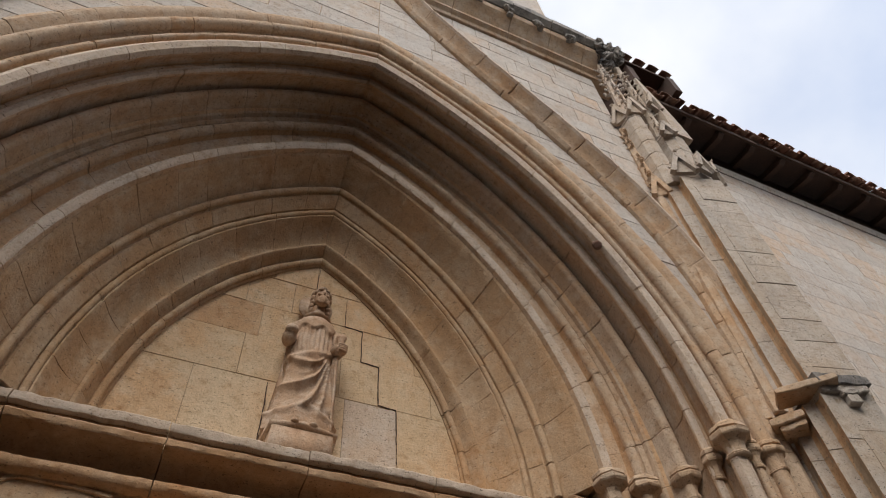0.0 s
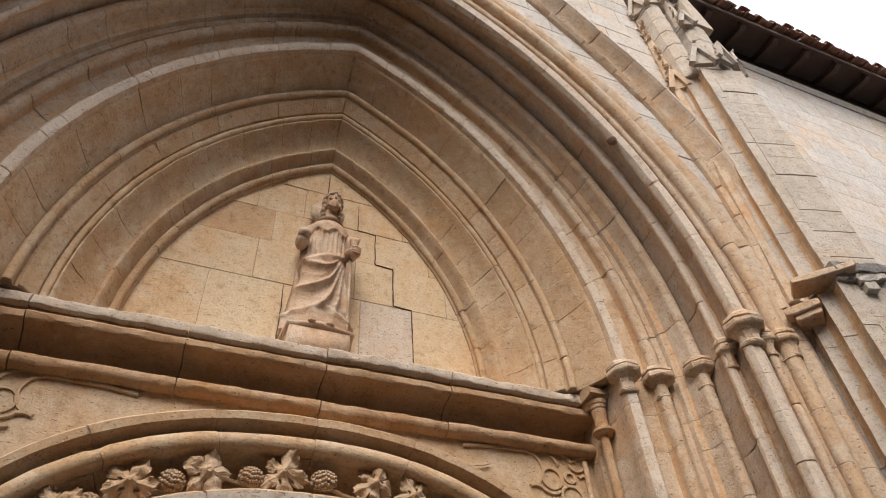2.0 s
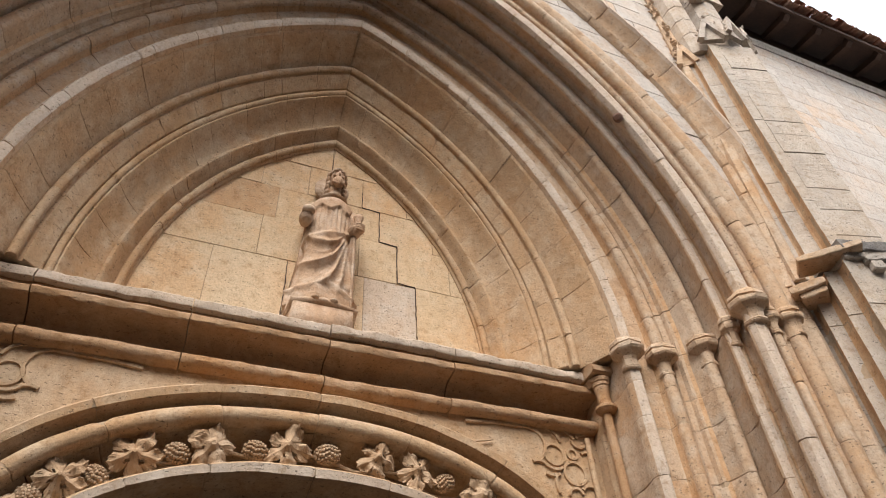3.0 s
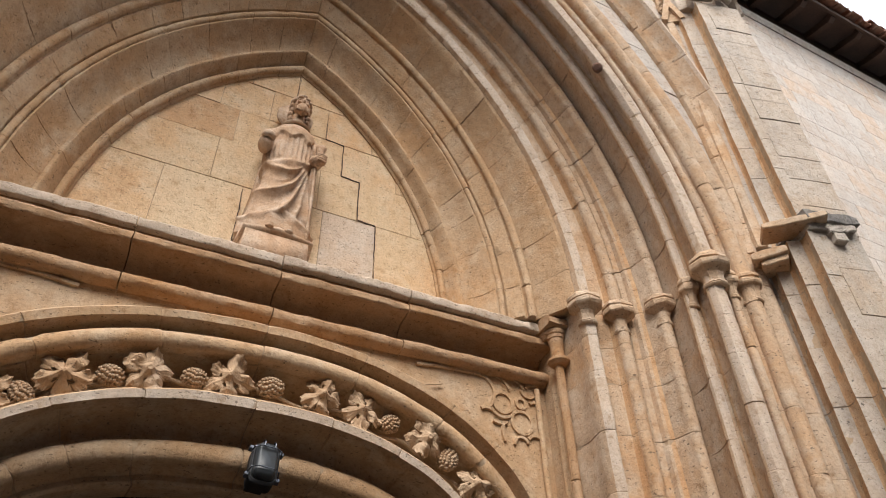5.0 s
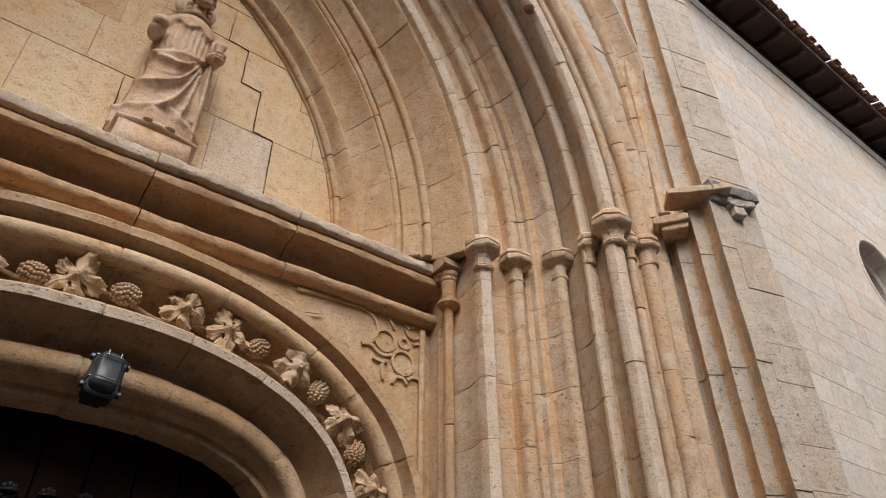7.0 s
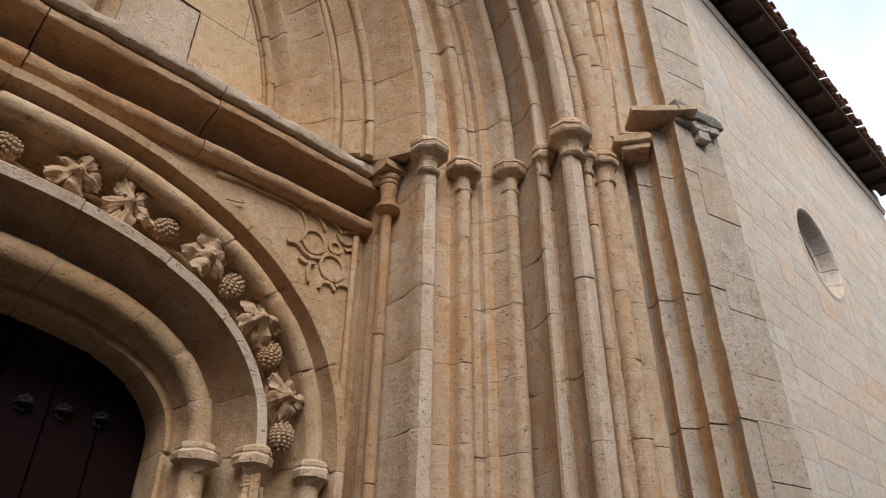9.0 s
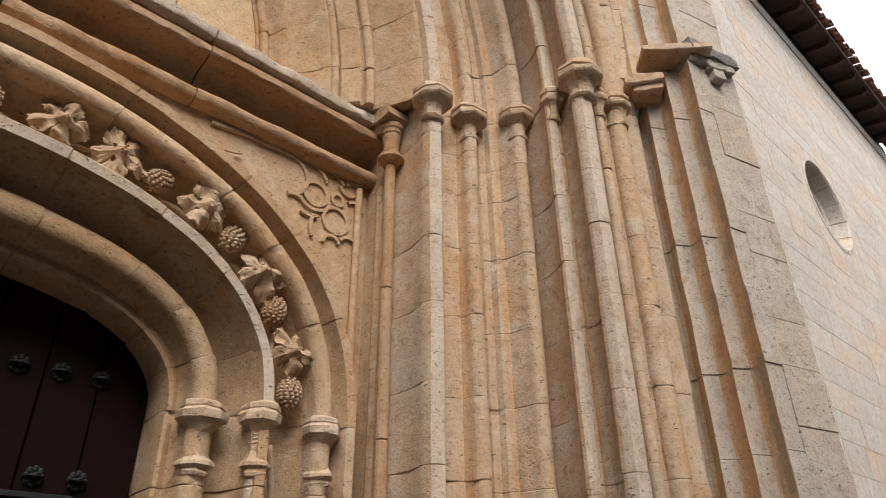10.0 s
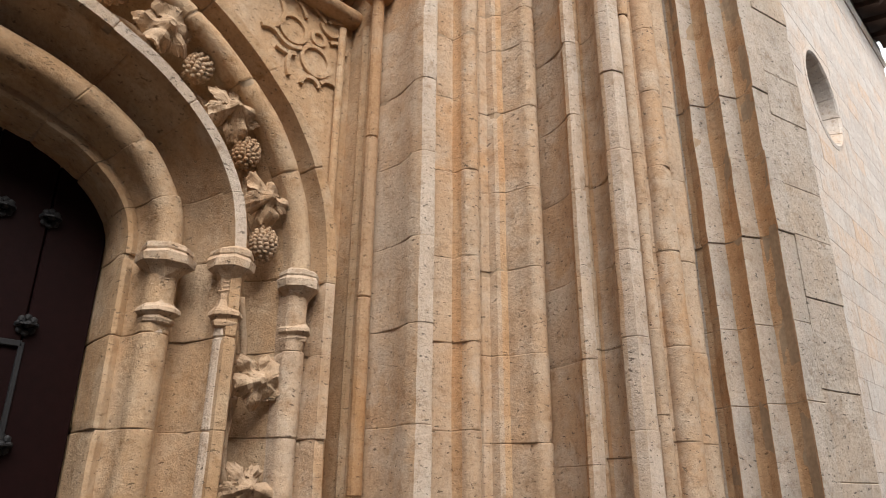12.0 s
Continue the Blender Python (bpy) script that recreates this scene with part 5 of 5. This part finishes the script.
    loft(bm, [[(x, 0.41, z0), (x, 0.36, z0), (x, 0.36, z1), (x, 0.41, z1)] for x, z0, z1 in ((0.14, 4.74, 4.94), (0.24, 4.74, 4.86), (0.38, 4.74, 4.77))])
    rough_up(bm, 0.005, 16, 1.0)
    ob = part("statue", bm, FIGURE, None, smooth=True)
    tagged(ob, "weathered rosy limestone standing figure in long draped robes", "statue")


statue()


def small_peg():
    bm = bmesh.new()
    lathe(bm, [(0.03, -0.03), (0.034, 0.02), (0.036, 0.09), (0.046, 0.11), (0.044, 0.135), (0.025, 0.15)], (0, 0, 0), 10)
    rough_up(bm, 0.006, 20)
    ob = part("stub", bm, TILE)
    ob.matrix_basis = look((2.335, -1.05, 6.85), (2.43, -0.99, 6.93))
    tagged(ob, "short rusty stub set in the arch edge", "stub")


small_peg()


# ---- small stones of the side wall ----
def wall_stones():
    ox, oz = OCULUS

    def skip(a, b, z, zz):
        px, pz = min(max(ox, a), b), min(max(oz, z), zz)
        return math.hypot(px - ox, pz - oz) < 0.86
    coursed(nave_wall, 4.0, 8.2, 2.0, WALL_TOP, WALL_Y, (0.30, 0.38), (0.45, 0.95), WALL, "stone", skip, 0.0015)
    verts, faces = [], []
    z = 0.0
    while z < WALL_TOP - 0.05:
        zz = min(z + random.uniform(0.30, 0.38), WALL_TOP)
        x = 8.2
        while x < WALL_END - 0.02:
            xx = min(x + random.uniform(0.5, 1.1), WALL_END)
            if not skip(x, xx, z, zz):
                vs, fs = block(x, xx, z, zz, WALL_Y + random.uniform(-0.002, 0.002))
                k = len(verts)
                verts.extend(vs)
                faces.extend([tuple(i + k for i in f) for f in fs])
            x = xx
        z = zz
    raw("far_stones", verts, faces, WALL, nave_wall)["kind"] = "stuff"


wall_stones()


# ---- cracks, and the tree beyond the wall ----
def crack(points, width, parent, mat, push):
    """A thin open fissure: a dark sliver that lies in the surface along an uneven line."""
    bm = bmesh.new()
    pts = []
    for a, b in zip(points, points[1:]):
        a, b = Vector(a), Vector(b)
        n = max(3, int((b - a).length / 0.03))
        for i in range(n):
            p = a + (b - a) * i / n
            pts.append(p + noise.noise_vector(p * 13) * 0.007)
    pts.append(Vector(points[-1]))
    rings = []
    for i, p in enumerate(pts):
        t = (pts[min(i + 1, len(pts) - 1)] - pts[max(i - 1, 0)]).normalized()
        u = t.cross(Vector(push)).normalized()
        w = width * (0.35 + 0.65 * abs(noise.noise(p * 21))) * (1 - 0.7 * abs(2 * i / (len(pts) - 1) - 1))
        f = Vector(push) * 0.003
        rings.append([p + u * w + f, p - u * w + f, p - u * w - f * 4, p + u * w - f * 4])
    loft(bm, rings)
    part("crack", bm, mat, parent)


def tree(x, y, height):
    t = thing("tree", "leafy green tree beyond the end of the church wall", "tree", at=(x, y, 0))
    bm = bmesh.new()
    lathe(bm, [(0.22, 0), (0.17, 1.0), (0.14, height * 0.5), (0.05, height * 0.85)], (0, 0, 0), 10)
    rough_up(bm, 0.05, 2)
    part("trunk", bm, BEAM, t)
    rnd = random.Random(4)
    for k in range(6):
        bm = bmesh.new()
        a = k * 1.05
        z = height * (0.45 + 0.06 * k)
        e = Vector((math.cos(a) * 1.3, math.sin(a) * 1.3, z + 0.9))
        rings = []
        for i in range(6):
            p = Vector((0, 0, z)).lerp(e, i / 5)
            r = 0.06 * (1 - i / 6)
            rings.append([p + Vector((r * math.cos(q * 1.047), r * math.sin(q * 1.047), 0)) for q in range(6)])
        loft(bm, rings)
        part("limb", bm, BEAM, t)
    verts, faces = [], []
    for _ in range(2600):
        v = Vector((rnd.gauss(0, 1), rnd.gauss(0, 1), rnd.gauss(0, 1))).normalized() * rnd.random() ** 0.4
        c = Vector((v.x * 1.9, v.y * 1.9, height * 0.72 + v.z * height * 0.30))
        if noise.noise(c * 0.9) < -0.12:
            continue
        u = Vector((rnd.gauss(0, 1), rnd.gauss(0, 1), rnd.gauss(0, 1))).normalized() * 0.075
        w = u.orthogonal().normalized() * 0.04
        i = len(verts)
        verts += [c - u, c + w, c + u, c - w]
        faces.append((i, i + 1, i + 2, i + 3))
    raw("crown", verts, faces, LEAFY, t)


crack([(1.02, 0.165, 4.12), (1.10, 0.165, 4.05), (1.30, 0.165, 4.10)], 0.006, door_arch, MORTAR, (0, -1, 0))
crack([(0.10, 0.17, 4.16), (0.28, 0.17, 4.14), (0.46, 0.17, 4.165)], 0.010, door_arch, BEAM, (0, -1, 0))
crack([(2.13, 0.17, 3.3), (2.12, 0.17, 2.9), (2.125, 0.17, 2.4), (2.11, 0.17, 1.9)], 0.004, door_arch, MORTAR, (0, -1, 0))
crack([(0.31, 0.394, 6.62), (0.31, 0.394, 6.41), (0.48, 0.394, 6.40), (0.485, 0.394, 6.02), (0.65, 0.394, 6.01), (0.655, 0.394, 5.58), (0.82, 0.394, 5.57), (0.825, 0.394, 5.11), (0.83, 0.394, 4.82)], 0.006, door_arch, BEAM, (0, -1, 0))
crack([(-0.29, 0.394, 5.56), (-0.285, 0.394, 5.2), (-0.30, 0.394, 4.80)], 0.007, door_arch, BEAM, (0, -1, 0))
crack([(0.01, 0.394, 6.62), (0.0, 0.394, 6.85), (0.012, 0.394, 7.15)], 0.005, door_arch, BEAM, (0, -1, 0))
tree(27.4, -1.3, 17.0)
